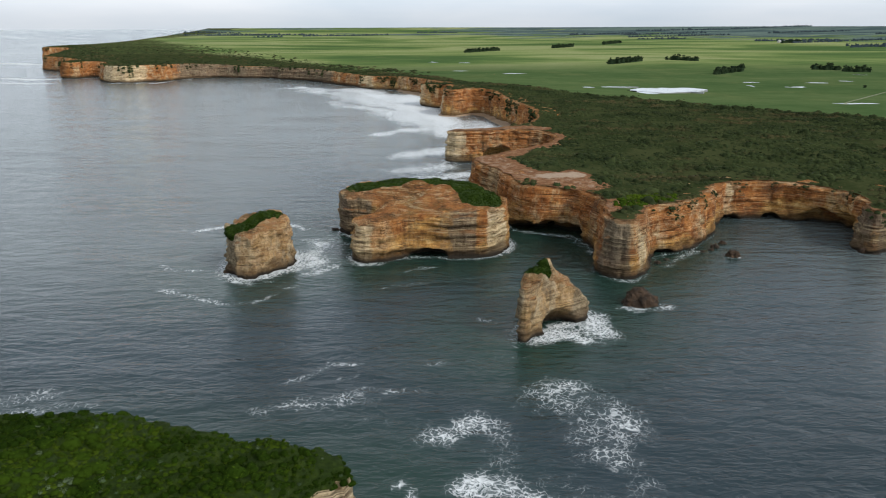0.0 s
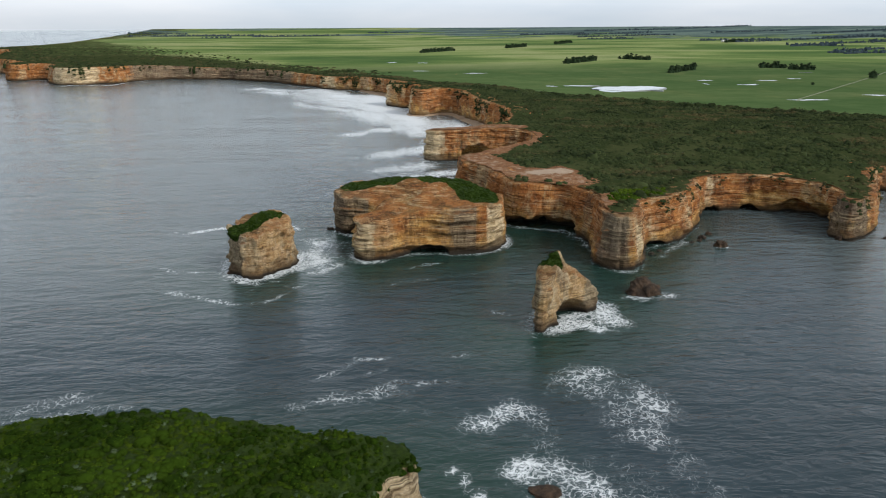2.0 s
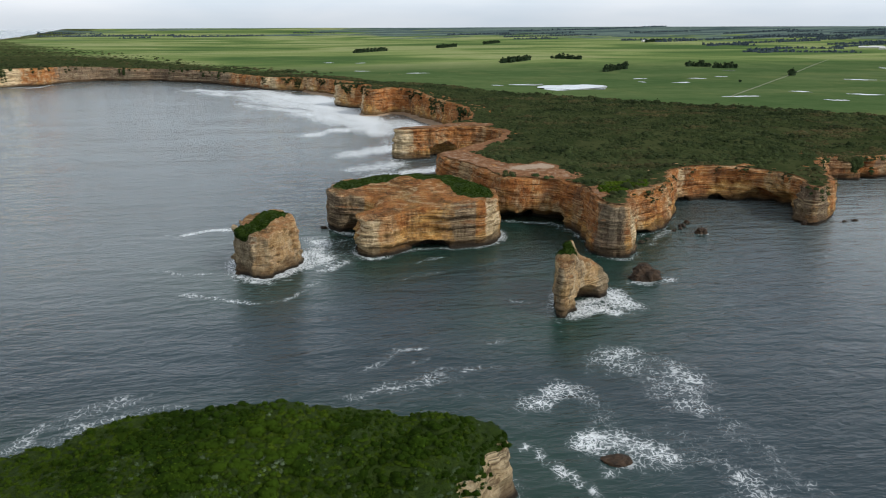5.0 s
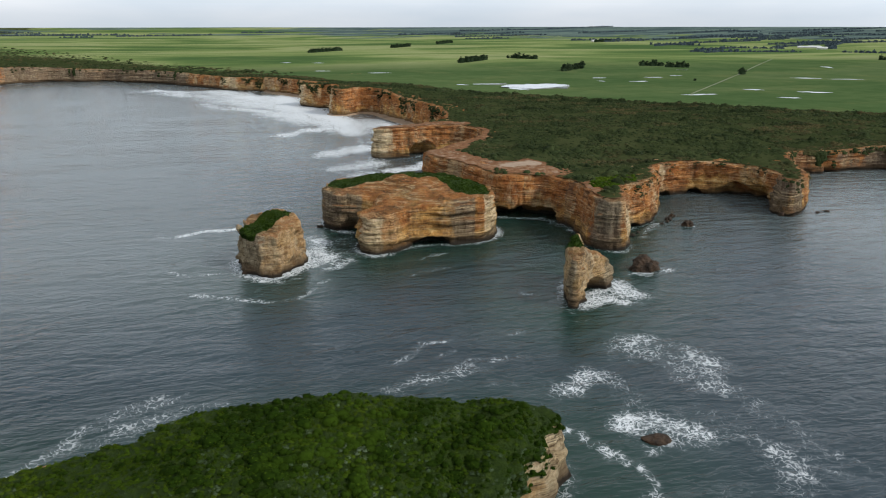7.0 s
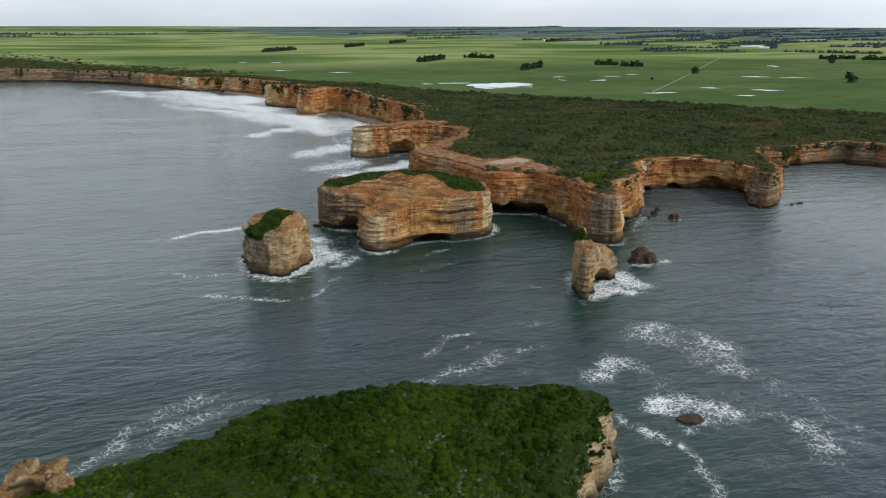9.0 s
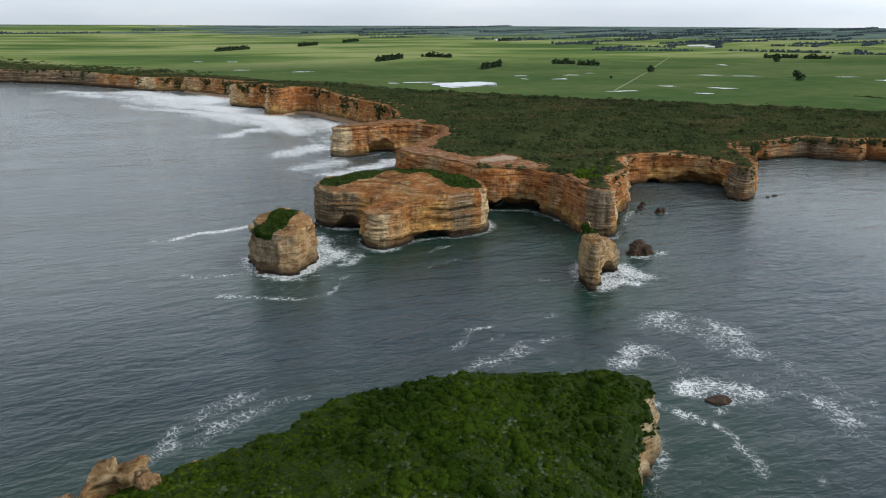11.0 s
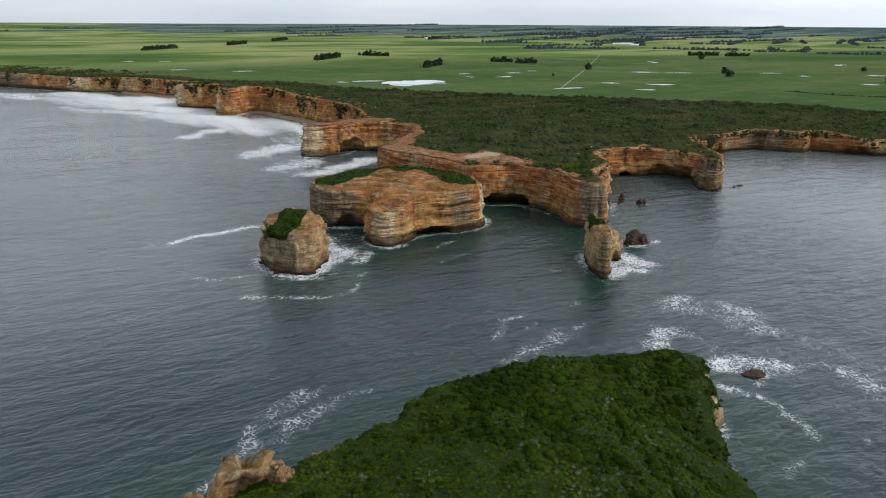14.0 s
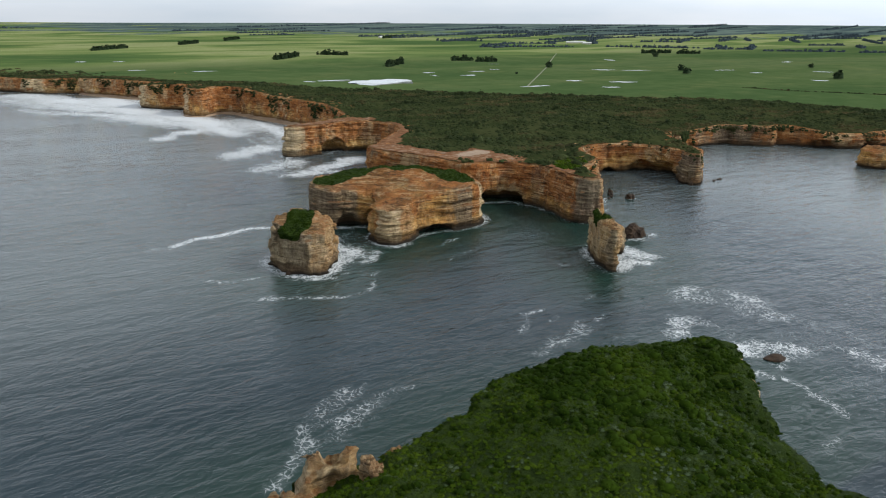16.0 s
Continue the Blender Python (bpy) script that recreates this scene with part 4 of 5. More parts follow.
boulder("sea_rock", "dark rounded rock standing in white water", 73.5, 247, 6.4, 5.0, 4.9, 4)
boulder("sea_rock", "small dark rock awash in the bay", 130.5, 303, 3.2, 2.6, 2.8, 2)
boulder("sea_rock", "dark reef rock barely breaking the surface", 10.0, 128, 4.0, 2.6, 0.8, 3)
for k, (bx, by, br, bh) in enumerate([(127, 316, 2.0, 1.6), (124, 312, 1.4, 0.9), (119, 309, 1.2, 0.8), (133, 322, 1.8, 1.4), (94, 294, 1.5, 1.0), (99, 298, 1.2, 0.7), (215, 308, 1.2, 0.8), (222, 309, 1.8, 0.9), (192, 308, 2.5, 2.2), (-92, 284, 1.5, 1.0), (-55, 349, 2.0, 0.9)]):
    boulder("sea_rock", "low dark rock awash at the cliff foot", bx, by, br, br * 0.8, bh, 10 + k)
crag = dict(material=ROCK_HEAD, group="crags of the headland")
stack("rock_crag", "cream weathered limestone crag on the headland's edge", "rock", [(-157, 125), (-151, 121), (-141, 121), (-135, 123), (-137, 130), (-145, 133), (-154, 131)],
      [(-146, 127, 20.5), (-150, 127, 16.5), (-142, 126, 17), (-138, 125, 18), (-154, 127, 14)], ROCK_HEAD, (), 0.5, pale=[(-147, 128, 8, 0.7)], seed=61, lean=0.12, rough=1.1, chunky=2.2, beds=0.5, round_top=0.8, undercut=0.0, top_rough=2.6)
boulder("rock_crag", "ochre limestone crag among the grass", -137, 119, 2.8, 2.4, 4.0, 67, 18.0, **crag)
boulder("rock_crag", "low ochre rock at the grassy edge", -128, 126, 2.6, 1.4, 1.8, 69, 15.5, **crag)


# ---- the sea ----
FOAM_LACE = [(7, 0.76, (-60, 324), (-57, 310), (-59, 296)), (5, 0.5, (-72, 328), (-58, 334)), (5, 0.45, (-58, 284), (-50, 290)), (7.5, 0.56, (25, 177), (34, 183), (44, 175), (46, 162), (40, 148)), (9, 0.50, (30, 173), (37, 168), (38, 157)), (6.5, 0.52, (1, 159), (8, 164), (15, 158), (17, 148)), (6, 0.48, (17, 150), (15, 142)), (5.5, 0.80, (9, 136), (14, 138), (20, 132), (20, 124)),
             (9, 0.40, (28, 124), (36, 118), (31, 106)), (11, 0.26, (18, 152), (26, 142), (28, 130)), (8, 0.24, (22, 114), (14, 104)), (8, 0.22, (44, 140), (46, 124), (40, 108)), (5, 0.36, (-49, 170), (-39, 173), (-21, 178)), (4, 0.30, (-24, 164), (-17, 165)),
             (6, 0.30, (-132, 156), (-118, 168), (-106, 170)), (10, 0.22, (-100, 262), (-84, 262), (-66, 268)), (10, 0.30, (-56, 322), (-44, 318), (-50, 300))]
FOAM_LINES = [(2.6, 0.5, (-109, 181), (-119, 175), (-127, 169), (-135, 162), (-148, 151)), (3.0, 0.4, (-97, 173), (-106, 173), (-118, 169), (-126, 164)), (3.0, 0.6, (-3, 110), (-3, 104), (-6, 99)), (1.6, 0.4, (14, 108), (12, 98), (4, 88)), (1.5, 0.36, (46, 118), (52, 104), (62, 96)), (1.5, 0.62, (-10, 139), (-5, 131), (-3, 124), (-1, 115), (-4, 107)), (3.0, 0.50, (-140, 157), (-126, 173), (-114, 182)), (2.4, 0.45, (-142, 154), (-126, 168), (-112, 172)),
              (3.2, 0.62, (-126, 350), (-113, 353), (-95, 357), (-82, 358), (-70, 350)), (4, 0.3, (-141, 351), (-130, 349)), (2.2, 0.5, (-125, 296), (-116, 288), (-100, 286)), (2.2, 0.48, (-110, 261), (-97, 255), (-78, 248), (-70, 251), (-59, 267)),
              (2.0, 0.5, (-91, 274), (-80, 268), (-71, 272)), (1.8, 0.42, (-25, 262), (-9, 267), (6, 274), (15, 271)), (1.6, 0.45, (-15, 283), (-8, 291), (-2, 292))]
FOAM_BITS = [(1.6, 0.40, (18, 263), (27, 266), (37, 265)), (5.5, 0.85, (54, 234), (53, 224), (57, 216)), (4.5, 0.75, (32, 215), (41, 219), (48, 215)), (4, 0.5, (21, 221), (23, 211)), (1.6, 0.45, (-3, 198), (15, 201), (29, 204)),
             (2.0, 0.6, (14, 232), (18, 227)), (3.0, 0.6, (66, 243), (72, 240), (82, 242)), (1.8, 0.38, (-46, 186), (-35, 197), (-25, 199)), (1.8, 0.3, (-33, 188), (-23, 190)), (1.8, 0.3, (-24, 182), (-6, 184)),
             (3.0, 0.6, (-28, 108), (-37, 98)), (2.6, 0.4, (-26, 89), (-17, 91)), (4.0, 0.55, (-62, 306), (-60, 296), (-66, 286)), (3.0, 0.5, (94, 288), (104, 300), (116, 310)), (2.5, 0.4, (66, 318), (62, 326))]
SURF = [(40, 0.6, (-200, 1150), (-150, 1110), (-110, 1010), (-75, 950)), (30, 0.72, (-150, 1180), (-120, 1120), (-90, 1040), (-50, 960)), (34, 0.8, (-110, 1080), (-50, 1030), (-38, 960)), (32, 0.78, (-50, 930), (-30, 880), (-8, 800), (20, 750), (42, 690)), (16, 0.55, (-61, 683), (-26, 705), (6, 715)),
        (18, 0.55, (-148, 990), (-115, 925), (-70, 880)), (18, 0.5, (-30, 560), (-8, 575), (8, 590)), (16, 0.6, (38, 661), (28, 620), (18, 590)), (15, 0.42, (-30, 500), (-8, 505), (4, 520)), (13, 0.66, (-14, 473), (8, 482), (36, 502), (56, 496)), (26, 0.72, (30, 740), (44, 680), (36, 620)), (34, 0.62, (-60, 860), (-30, 800), (0, 740), (14, 690)), (30, 0.6, (-240, 1200), (-180, 1180), (-120, 1130)),
        (8, 0.6, (10, 470), (22, 462)), (20, 0.6, (-860, 1330), (-716, 1328)), (22, 0.7, (-882, 1455), (-770, 1425)), (30, 0.7, (-1300, 2090), (-1000, 1960)), (9, 0.7, (-598, 1310), (-528, 1335), (-500, 1390))]


def stretched(steps, far_lo, far_hi):
    """Even steps inside, growing ones out to the far ends."""
    mid = sorted({round(float(v), 3) for lo, hi, st in steps for v in np.arange(lo, hi, st)})
    a, b, s = [mid[0]], [mid[-1]], 6.0
    while a[-1] > far_lo:
        s *= 1.14
        a.append(max(far_lo, a[-1] - s))
    s = 6.0
    while b[-1] < far_hi:
        s *= 1.14
        b.append(min(far_hi, b[-1] + s))
    return np.array(a[:0:-1] + mid + b[1:])


sx, sy = stretched([(-900, -200, 12), (-200, 420, 2.6)], -4900, 1500), stretched([(80, 480, 2.4), (480, 1250, 5.0), (1250, 2100, 14.0)], -1500, 4900)
gx, gy = np.meshgrid(sx, sy)
sea_xy = np.column_stack([gx.ravel(), gy.ravel()])
foam = np.zeros(len(sea_xy))


def lay(points, width, strength, closed=False):
    pts = np.array(points, float)
    near = (sea_xy > pts.min(0) - 4 * width).all(1) & (sea_xy < pts.max(0) + 4 * width).all(1)
    q = sea_xy[near]
    far = np.clip(q[:, 1:] / 500, 1, 4)
    shake = np.column_stack([cloud(q[:, 0] / 14 / far[:, 0], q[:, 1] / 14 / far[:, 0], q[:, 0] * 0 + k, 31, 3) for k in (0.5, 9.5)])
    d = off_line(pts, q + shake * (0 if closed else 3.2) * np.where(far > 1.0, 3.0 * far, 1.0), closed)
    patchy = 0.82 + 0.35 * cloud(q[:, 0] / 22 / far[:, 0], q[:, 1] / 22 / far[:, 0], q[:, 0] * 0, 77, 3)
    foam[near] = np.maximum(foam[near], strength * np.exp(-(d / width) ** 2) * np.clip(patchy, 0.25, 1.1))


for w, k, *pts in FOAM_LACE + FOAM_LINES + FOAM_BITS:
    lay(pts, w, k)
for w, k, *pts in SURF:
    lay(pts, w * 1.1, min(1.05, k * 1.28))
for line, w, k in ((STACK, 5.5, 0.78), (ARCH, 4, 0.66), (ISLAND, 3.2, 0.6), (HEADLAND, 4, 0.48), (FAR_STACK, 2.5, 0.35)):
    lay(rounded(line, True), w, k, True)
lay(coast[(coast[:, 0] < 135) & (coast[:, 1] < 460)], 2.6, 0.45)
lay(coast[(coast[:, 1] > 440) & (coast[:, 1] < 760)], 4.0, 0.5)
lay(coast[(coast[:, 1] > 760) & (coast[:, 1] < 2200) & (coast[:, 0] > -1000)], 7.0, 0.5)
lay(coast[(coast[:, 0] > 135) & (coast[:, 1] < 460)], 2.0, 0.3)
for bx, by, br in ((73.5, 247, 6), (130.5, 303, 3), (10.5, 129, 4)):
    lay([(bx - br, by - br * 0.6), (bx + br, by - br * 0.6)], 2.4, 0.55)
shallow = np.zeros(len(sea_xy))
box = (sea_xy[:, 0] > -180) & (sea_xy[:, 0] < 400) & (sea_xy[:, 1] > 80) & (sea_xy[:, 1] < 470)
near_rock = off_line(coast[close_by][::8], sea_xy[box])
for line in (STACK, ARCH, ISLAND, HEADLAND):
    near_rock = np.minimum(near_rock, off_line(line, sea_xy[box], True))
shallow[box] = smooth(near_rock, 60, 5) * smooth(sea_xy[box][:, 0], 190, 110)
# where the water is painted paler for reflected sky: east bay, west, far out
sky_sheen = np.maximum(1.0 * smooth(sea_xy[:, 0], 110, 230), np.maximum(0.72 * smooth(sea_xy[:, 0], -30, -140) * smooth(sea_xy[:, 1], 190, 330), 0.85 * smooth(sea_xy[:, 1], 380, 620)))
nx = len(sx)
sea_f = [(j * nx + i, j * nx + i + 1, (j + 1) * nx + i + 1, (j + 1) * nx + i) for j in range(len(sy) - 1) for i in range(nx - 1)]
sea_z = far_lift(sea_xy[:, 0], sea_xy[:, 1], 78.6)
sea = tagged(new("sea", mesh_of("sea", np.column_stack([sea_xy, sea_z]), sea_f, SEA, {"foam": foam, "shallow": shallow, "sky_sheen": sky_sheen})), "grey-green choppy sea with lacy white foam round the rocks", "sea", kind="structure")


# ---- beaches at the cliff foot ----
def beach(lo, hi, width, label):
    run = coast[(coast[:, 1] > lo) & (coast[:, 1] < hi) & (coast[:, 0] > -90)][::2]
    t = np.gradient(run, axis=0)
    t /= np.linalg.norm(t, axis=1)[:, None]
    out = np.stack([t[:, 1], -t[:, 0]], 1)
    verts, faces = [], []
    for i in range(len(run)):
        w = width * math.sin(math.pi * (i + 0.3) / len(run)) ** 0.5
        for k in range(6):
            q = run[i] + out[i] * (-5 + (w + 5) * k / 5)
            verts.append((q[0], q[1], 3.0 - 3.4 * (k / 5) ** 0.8))
    for i in range(len(run) - 1):
        faces += [(i * 6 + k, i * 6 + k + 1, i * 6 + k + 7, i * 6 + k + 6) for k in range(5)]
    tagged(new("beach", mesh_of("beach", verts, faces, SAND)), label, "beach", kind="structure")


beach(996, 1150, 15, "narrow wet sand beach under the cliffs")
beach(612, 838, 13, "narrow pale sand beach under orange cliffs")


# ---- plants ----
rng = np.random.RandomState(12)


def lump_dome(radius, height, rings=3, around=9, seed=0):
    """A closed low dome that fills the inside of a bush."""
    r = np.random.RandomState(seed)
    v, f = [(0, 0, height)], []
    for j in range(1, rings + 1):
        a = math.pi / 2 * j / rings
        for i in range(around):
            w = 1 + r.uniform(-0.14, 0.14)
            b = 2 * math.pi * (i + 0.5 * (j % 2)) / around
            v.append((radius * math.sin(a) * math.cos(b) * w, radius * math.sin(a) * math.sin(b) * w, height * math.cos(a) * w - 0.1 * height * (j == rings)))
    for i in range(around):
        f.append((0, 1 + i, 1 + (i + 1) % around, 0))
        for j in range(rings - 1):
            a, b = 1 + j * around, 1 + (j + 1) * around
            f.append((a + i, b + i, b + (i + 1) % around, a + (i + 1) % around))
    return np.array(v, float), np.array(f)


def bush_template(lumps, leaves, size, leaf, flat, seed, core=(2, 6)):
    """A bush: rounded lumps, each clad in small leaf sprays, over a dark core. Quads; a triangle repeats its first corner."""
    r = np.random.RandomState(seed)
    verts, faces = [], []
    core_v, core_f = lump_dome(size * 0.42, size * flat * 0.62, *core, seed)
    verts.append(core_v)
    faces.append(core_f)
    n = len(core_v)
    for k in range(lumps):
        a, d = r.uniform(0, 2 * math.pi), size * 0.42 * math.sqrt(r.uniform(0, 1))
        rad = size * r.uniform(0.09, 0.26)
        c = np.array([d * math.cos(a), d * math.sin(a), size * flat * (0.62 - 0.5 * (d / size / 0.45) ** 2) * r.uniform(0.8, 1.2)])
        for _ in range(leaves):
            nrm = r.normal(size=3)
            nrm[2] = abs(nrm[2]) * 0.9 + 0.1
            nrm /= np.linalg.norm(nrm)
            p = c + nrm * rad * r.uniform(0.75, 1.1)
            tilt = nrm + r.normal(size=3) * 0.45
            tilt /= np.linalg.norm(tilt)
            u = np.cross(tilt, r.normal(size=3))
            u /= np.linalg.norm(u)
            w = np.cross(tilt, u)
            s = leaf * r.uniform(0.6, 1.3)
            verts.append(np.array([p - u * s, p - w * s * 0.6, p + u * s, p + w * s * 0.6]))
            faces.append(np.array([[n, n + 1, n + 2, n + 3]]))
            n += 4
    return np.vstack(verts), np.vstack(faces), (np.arange(n) >= len(verts[0])).astype(float)


def mound_template(sprays, leaf, flat, seed, rings=3, around=9):
    """A cushion shrub: an uneven closed dome, clad in small leaf sprays that follow its swell."""
    r = np.random.RandomState(seed)
    v, f = lump_dome(0.5, flat, rings, around, seed)
    v = v * (1 + 0.24 * cloud(v[:, 0] * 3 + seed, v[:, 1] * 3, v[:, 2] * 3, seed, 2))[:, None]
    verts, faces, n = [v], [f], len(v)
    for _ in range(sprays):
        d = r.normal(size=3)
        d[2] = abs(d[2]) + 0.05
        d /= np.linalg.norm(d)
        swell = 1 + 0.24 * float(cloud(*(np.array([d[0] * 1.5 + seed, d[1] * 1.5, d[2] * 3 * flat])[:, None]), seed, 2)[0])
        p = d * (0.5, 0.5, flat) * swell * r.uniform(0.94, 1.22)
        tilt = d / (0.5, 0.5, flat) * 0.5 + r.normal(size=3) * 0.5
        tilt /= np.linalg.norm(tilt)
        u = np.cross(tilt, r.normal(size=3))
        u /= np.linalg.norm(u)
        w = np.cross(tilt, u)
        k = leaf * r.uniform(0.6, 1.35)
        verts.append(np.array([p - u * k, p - w * k * 0.65, p + u * k, p + w * k * 0.65]))
        faces.append(np.array([[n, n + 1, n + 2, n + 3]]))
        n += 4
    return np.vstack(verts), np.vstack(faces), (np.arange(n) >= len(verts[0])).astype(float)


def mesh_fast(name, verts, faces, tips, material):
    """A mesh from arrays of corners and quads; quads that repeat a corner become triangles."""
    verts, faces = np.asarray(verts, np.float32), np.asarray(faces, np.int32)
    tri = faces[:, 0] == faces[:, 3]
    loops = np.concatenate([faces[tri][:, :3].ravel(), faces[~tri].ravel()])
    totals = np.concatenate([np.full(tri.sum(), 3), np.full((~tri).sum(), 4)]).astype(np.int32)
    me = bpy.data.meshes.new(name)
    me.vertices.add(len(verts))
    me.vertices.foreach_set("co", verts.ravel())
    me.loops.add(len(loops))
    me.loops.foreach_set("vertex_index", loops.astype(np.int32))
    me.polygons.add(len(totals))
    me.polygons.foreach_set("loop_start", np.concatenate([[0], np.cumsum(totals)[:-1]]).astype(np.int32))
    me.polygons.foreach_set("loop_total", totals)
    me.materials.append(material)
    me.attributes.new("tip", "FLOAT", "POINT").data.foreach_set("value", np.asarray(tips, np.float32))
    me.polygons.foreach_set("use_smooth", np.ones(len(totals), bool))
    me.update(calc_edges=True)
    me.validate()
    return me


def planted(name, spots, templates, material, label, category, low=0.7, high=1.3):
    """One object that holds very many bushes: spots are x, y, z, size."""
    vs, fs, ts, n = [], [], [], 0
    for x, y, z, size in spots:
        v, f, tip = templates[rng.randint(len(templates))]
        a = rng.uniform(0, 2 * math.pi)
        c, s = math.cos(a) * size, math.sin(a) * size
        w = np.column_stack([v[:, 0] * c - v[:, 1] * s + x, v[:, 0] * s + v[:, 1] * c + y, v[:, 2] * size * rng.uniform(low, high) + z])
        vs.append(w)
        fs.append(f + n)
        ts.append(tip)
        n += len(v)
    ob = new(name, mesh_fast(name, np.vstack(vs), np.vstack(fs), np.concatenate(ts), material))
    return tagged(ob, label, category, kind="stuff" if category else "")


def height_on(verts, pts):
    """The height of the nearest vertex under each point."""
    out = np.empty(len(pts))
    for i in range(0, len(pts), 500):
        d = ((pts[i:i + 500, None, :] - verts[None, :, :2]) ** 2).sum(-1)
        out[i:i + 500] = verts[d.argmin(1), 2]
    return out


# bushes of the near headland
BUSH = [mound_template(84, 0.062, 0.21 + 0.025 * k, k, 3, 8) for k in range(6)]
LOOSE = [bush_template(5, 9, 1.0, 0.075, 0.34, 90 + k, (1, 5)) for k in range(4)]
seen_top = head_v[(head_v[:, 1] > 56)][::3]
spots = scatter([(-170, 58), (-42, 58), (-16, 110), (-16, 140), (-100, 145), (-170, 140)], 1.4, [(-400, -400), (-401, -400)], 0.0, 0.5)
near_top = np.sqrt(np.array([((seen_top[:, :2] - p) ** 2).sum(1).min() for p in spots]))
spots = spots[(near_top < 1.2) & (spots[:, 0] < -24) & ~((spots[:, 0] < -133) & (spots[:, 1] > 116))]
grassy = np.array([fbm(x / 14, y / 14, 7, 3) for x, y in spots])
grow = np.array([fbm(x / 9, y / 9, 4, 3) for x, y in spots])
size = np.clip(1.7 + 1.6 * grow + rng.uniform(-0.4, 0.6, len(spots)) + 2.0 * (rng.uniform(0, 1, len(spots)) > 0.90) * (grow > -0.1), 0.8, 4.0)
west = smooth(-spots[:, 0], 88, 112)
size = np.where(west > rng.uniform(0, 1, len(spots)), size * 0.6, size) * np.where(spots[:, 1] < 100, 0.85, 1.0)
keep = rng.uniform(0, 1, len(spots)) < np.where(size > 2.4, 0.55, 0.95) * (1 - 0.62 * west) * (1 - 0.6 * smooth(grassy, 0.12, 0.35))
spots, size, west = spots[keep], size[keep], west[keep]
size = size * (0.5 + 0.5 * smooth(off_line(head_line, spots, True), 4, 13))
zs = np.minimum(head_top(spots[:, 0], spots[:, 1]), height_on(seen_top, spots) + 0.2) - 0.05 * size
rows4 = np.column_stack([spots, zs, size])
slope = head_w[(head_w[:, 2] > np.where(head_w[:, 0] > -32, 11.5 + 2.0 * np.sin(head_w[:, 1] / 3), 8.0 + 3 * np.sin(head_w[:, 0] / 5))) & (head_w[:, 2] < head_top(head_w[:, 0], head_w[:, 1]) - 0.8) & (head_w[:, 1] > 56) & (head_w[:, 0] > -128) & (head_w[:, 0] < -12)]
slope = slope[rng.uniform(0, 1, len(slope)) < 0.5]
rows4 = np.vstack([rows4, np.column_stack([slope - (0, 0, 0.5), rng.uniform(1.0, 2.0, len(slope))])])
spots, size = rows4[:, :2], rows4[:, 3]
silver = (rng.uniform(0, 1, len(spots)) < 0.05 + 0.8 * smooth(spots[:, 1], 117, 104) * smooth(np.array([fbm(x / 9, y / 9, 17, 3) for x, y in spots]), -0.45, 0.3)) & (size < 2.0)
big = np.argsort(-size)[:260]
is_big = np.zeros(len(size), bool)
is_big[big] = True
is_big &= ~silver
bush_mesh = [mesh_fast("shrub", *b, LEAF) for b in BUSH]
for x, y, z, s in rows4[is_big]:
    ob = new("shrub", bush_mesh[rng.randint(6)])
    ob.matrix_world = pose(x, y, z, 0, 0, rng.uniform(0, 360)) @ Matrix.Diagonal((s, s, s * rng.uniform(0.75, 1.15), 1))
    tagged(ob, "large rounded green coastal shrub on the headland", "shrub", "large shrubs of the headland")
planted("low_shrubs", rows4[~is_big & ~silver], BUSH, LEAF, "dense low green coastal shrubs covering the headland", "shrubs")
planted("silvery_shrubs", rows4[silver] * (1, 1, 1, 0.8), LOOSE, LEAF_SILVER, "patches of silvery grey-green low shrubs", "shrubs")

GRASS = [bush_template(4, 6, 1.0, 0.075, 0.24, 60 + k, (1, 5)) for k in range(4)]
blades = scatter([(-160, 58), (-52, 58), (-26, 112), (-26, 134), (-100, 140), (-160, 138)], 1.05, [(-400, -400), (-401, -400)], 0.0, 0.5)
blades = blades[inside(head_line, blades)]
blades = blades[off_line(head_line, blades, True) > 4.0]
blades = blades[np.sqrt(np.array([((seen_top[:, :2] - p) ** 2).sum(1).min() for p in blades])) < 1.2]
lush = np.array([fbm(x / 9, y / 9, 4, 3) for x, y in blades])
blades = blades[(lush < 0.0) | (np.array([fbm(x / 14, y / 14, 7, 3) for x, y in blades]) > 0.1) | (smooth(-blades[:, 0], 84, 104) > rng.uniform(0, 1, len(blades)))]
blade_z = np.minimum(head_top(blades[:, 0], blades[:, 1]), height_on(seen_top, blades)) - 0.05
planted("long_grass", np.column_stack([blades, blade_z, rng.uniform(0.9, 1.7, len(blades))]), GRASS, LEAF_GRASS, "long yellow-green grass between the headland's shrubs", "grass")

# heath on the mainland's cliff tops
TUFT = [mound_template(9, 0.11, 0.30 + 0.03 * k, 40 + k, 2, 7) for k in range(5)]
spots = scatter([(15, 265), (640, 200), (640, 420), (300, 720), (90, 900), (20, 700)], 3.15, [(-400, -400), (-401, -400)], 0.0, 0.5)
spots = spots[inside(main_outline, spots)]
d_sea = off_line(main_rim[::2], spots)
is_bare = (off_line([(4, 543), (40, 546), (72, 546)], spots) < 12) | (off_line([(82, 515), (70, 478), (48, 452), (28, 425)], spots) < 7) | (off_line([(26, 425), (33, 400), (45, 372), (66, 356)], spots) < 13) | (off_line([(60, 372), (72, 377)], spots) < 8) | (off_line([(72, 298), (82, 308)], spots) < 5)
open_land = inside(HEATH_EDGE + [(4000, 200), (4000, 6000), (-1250, 6000)], spots)
grow = np.array([fbm(x / 22, y / 22, 14, 4) for x, y in spots])
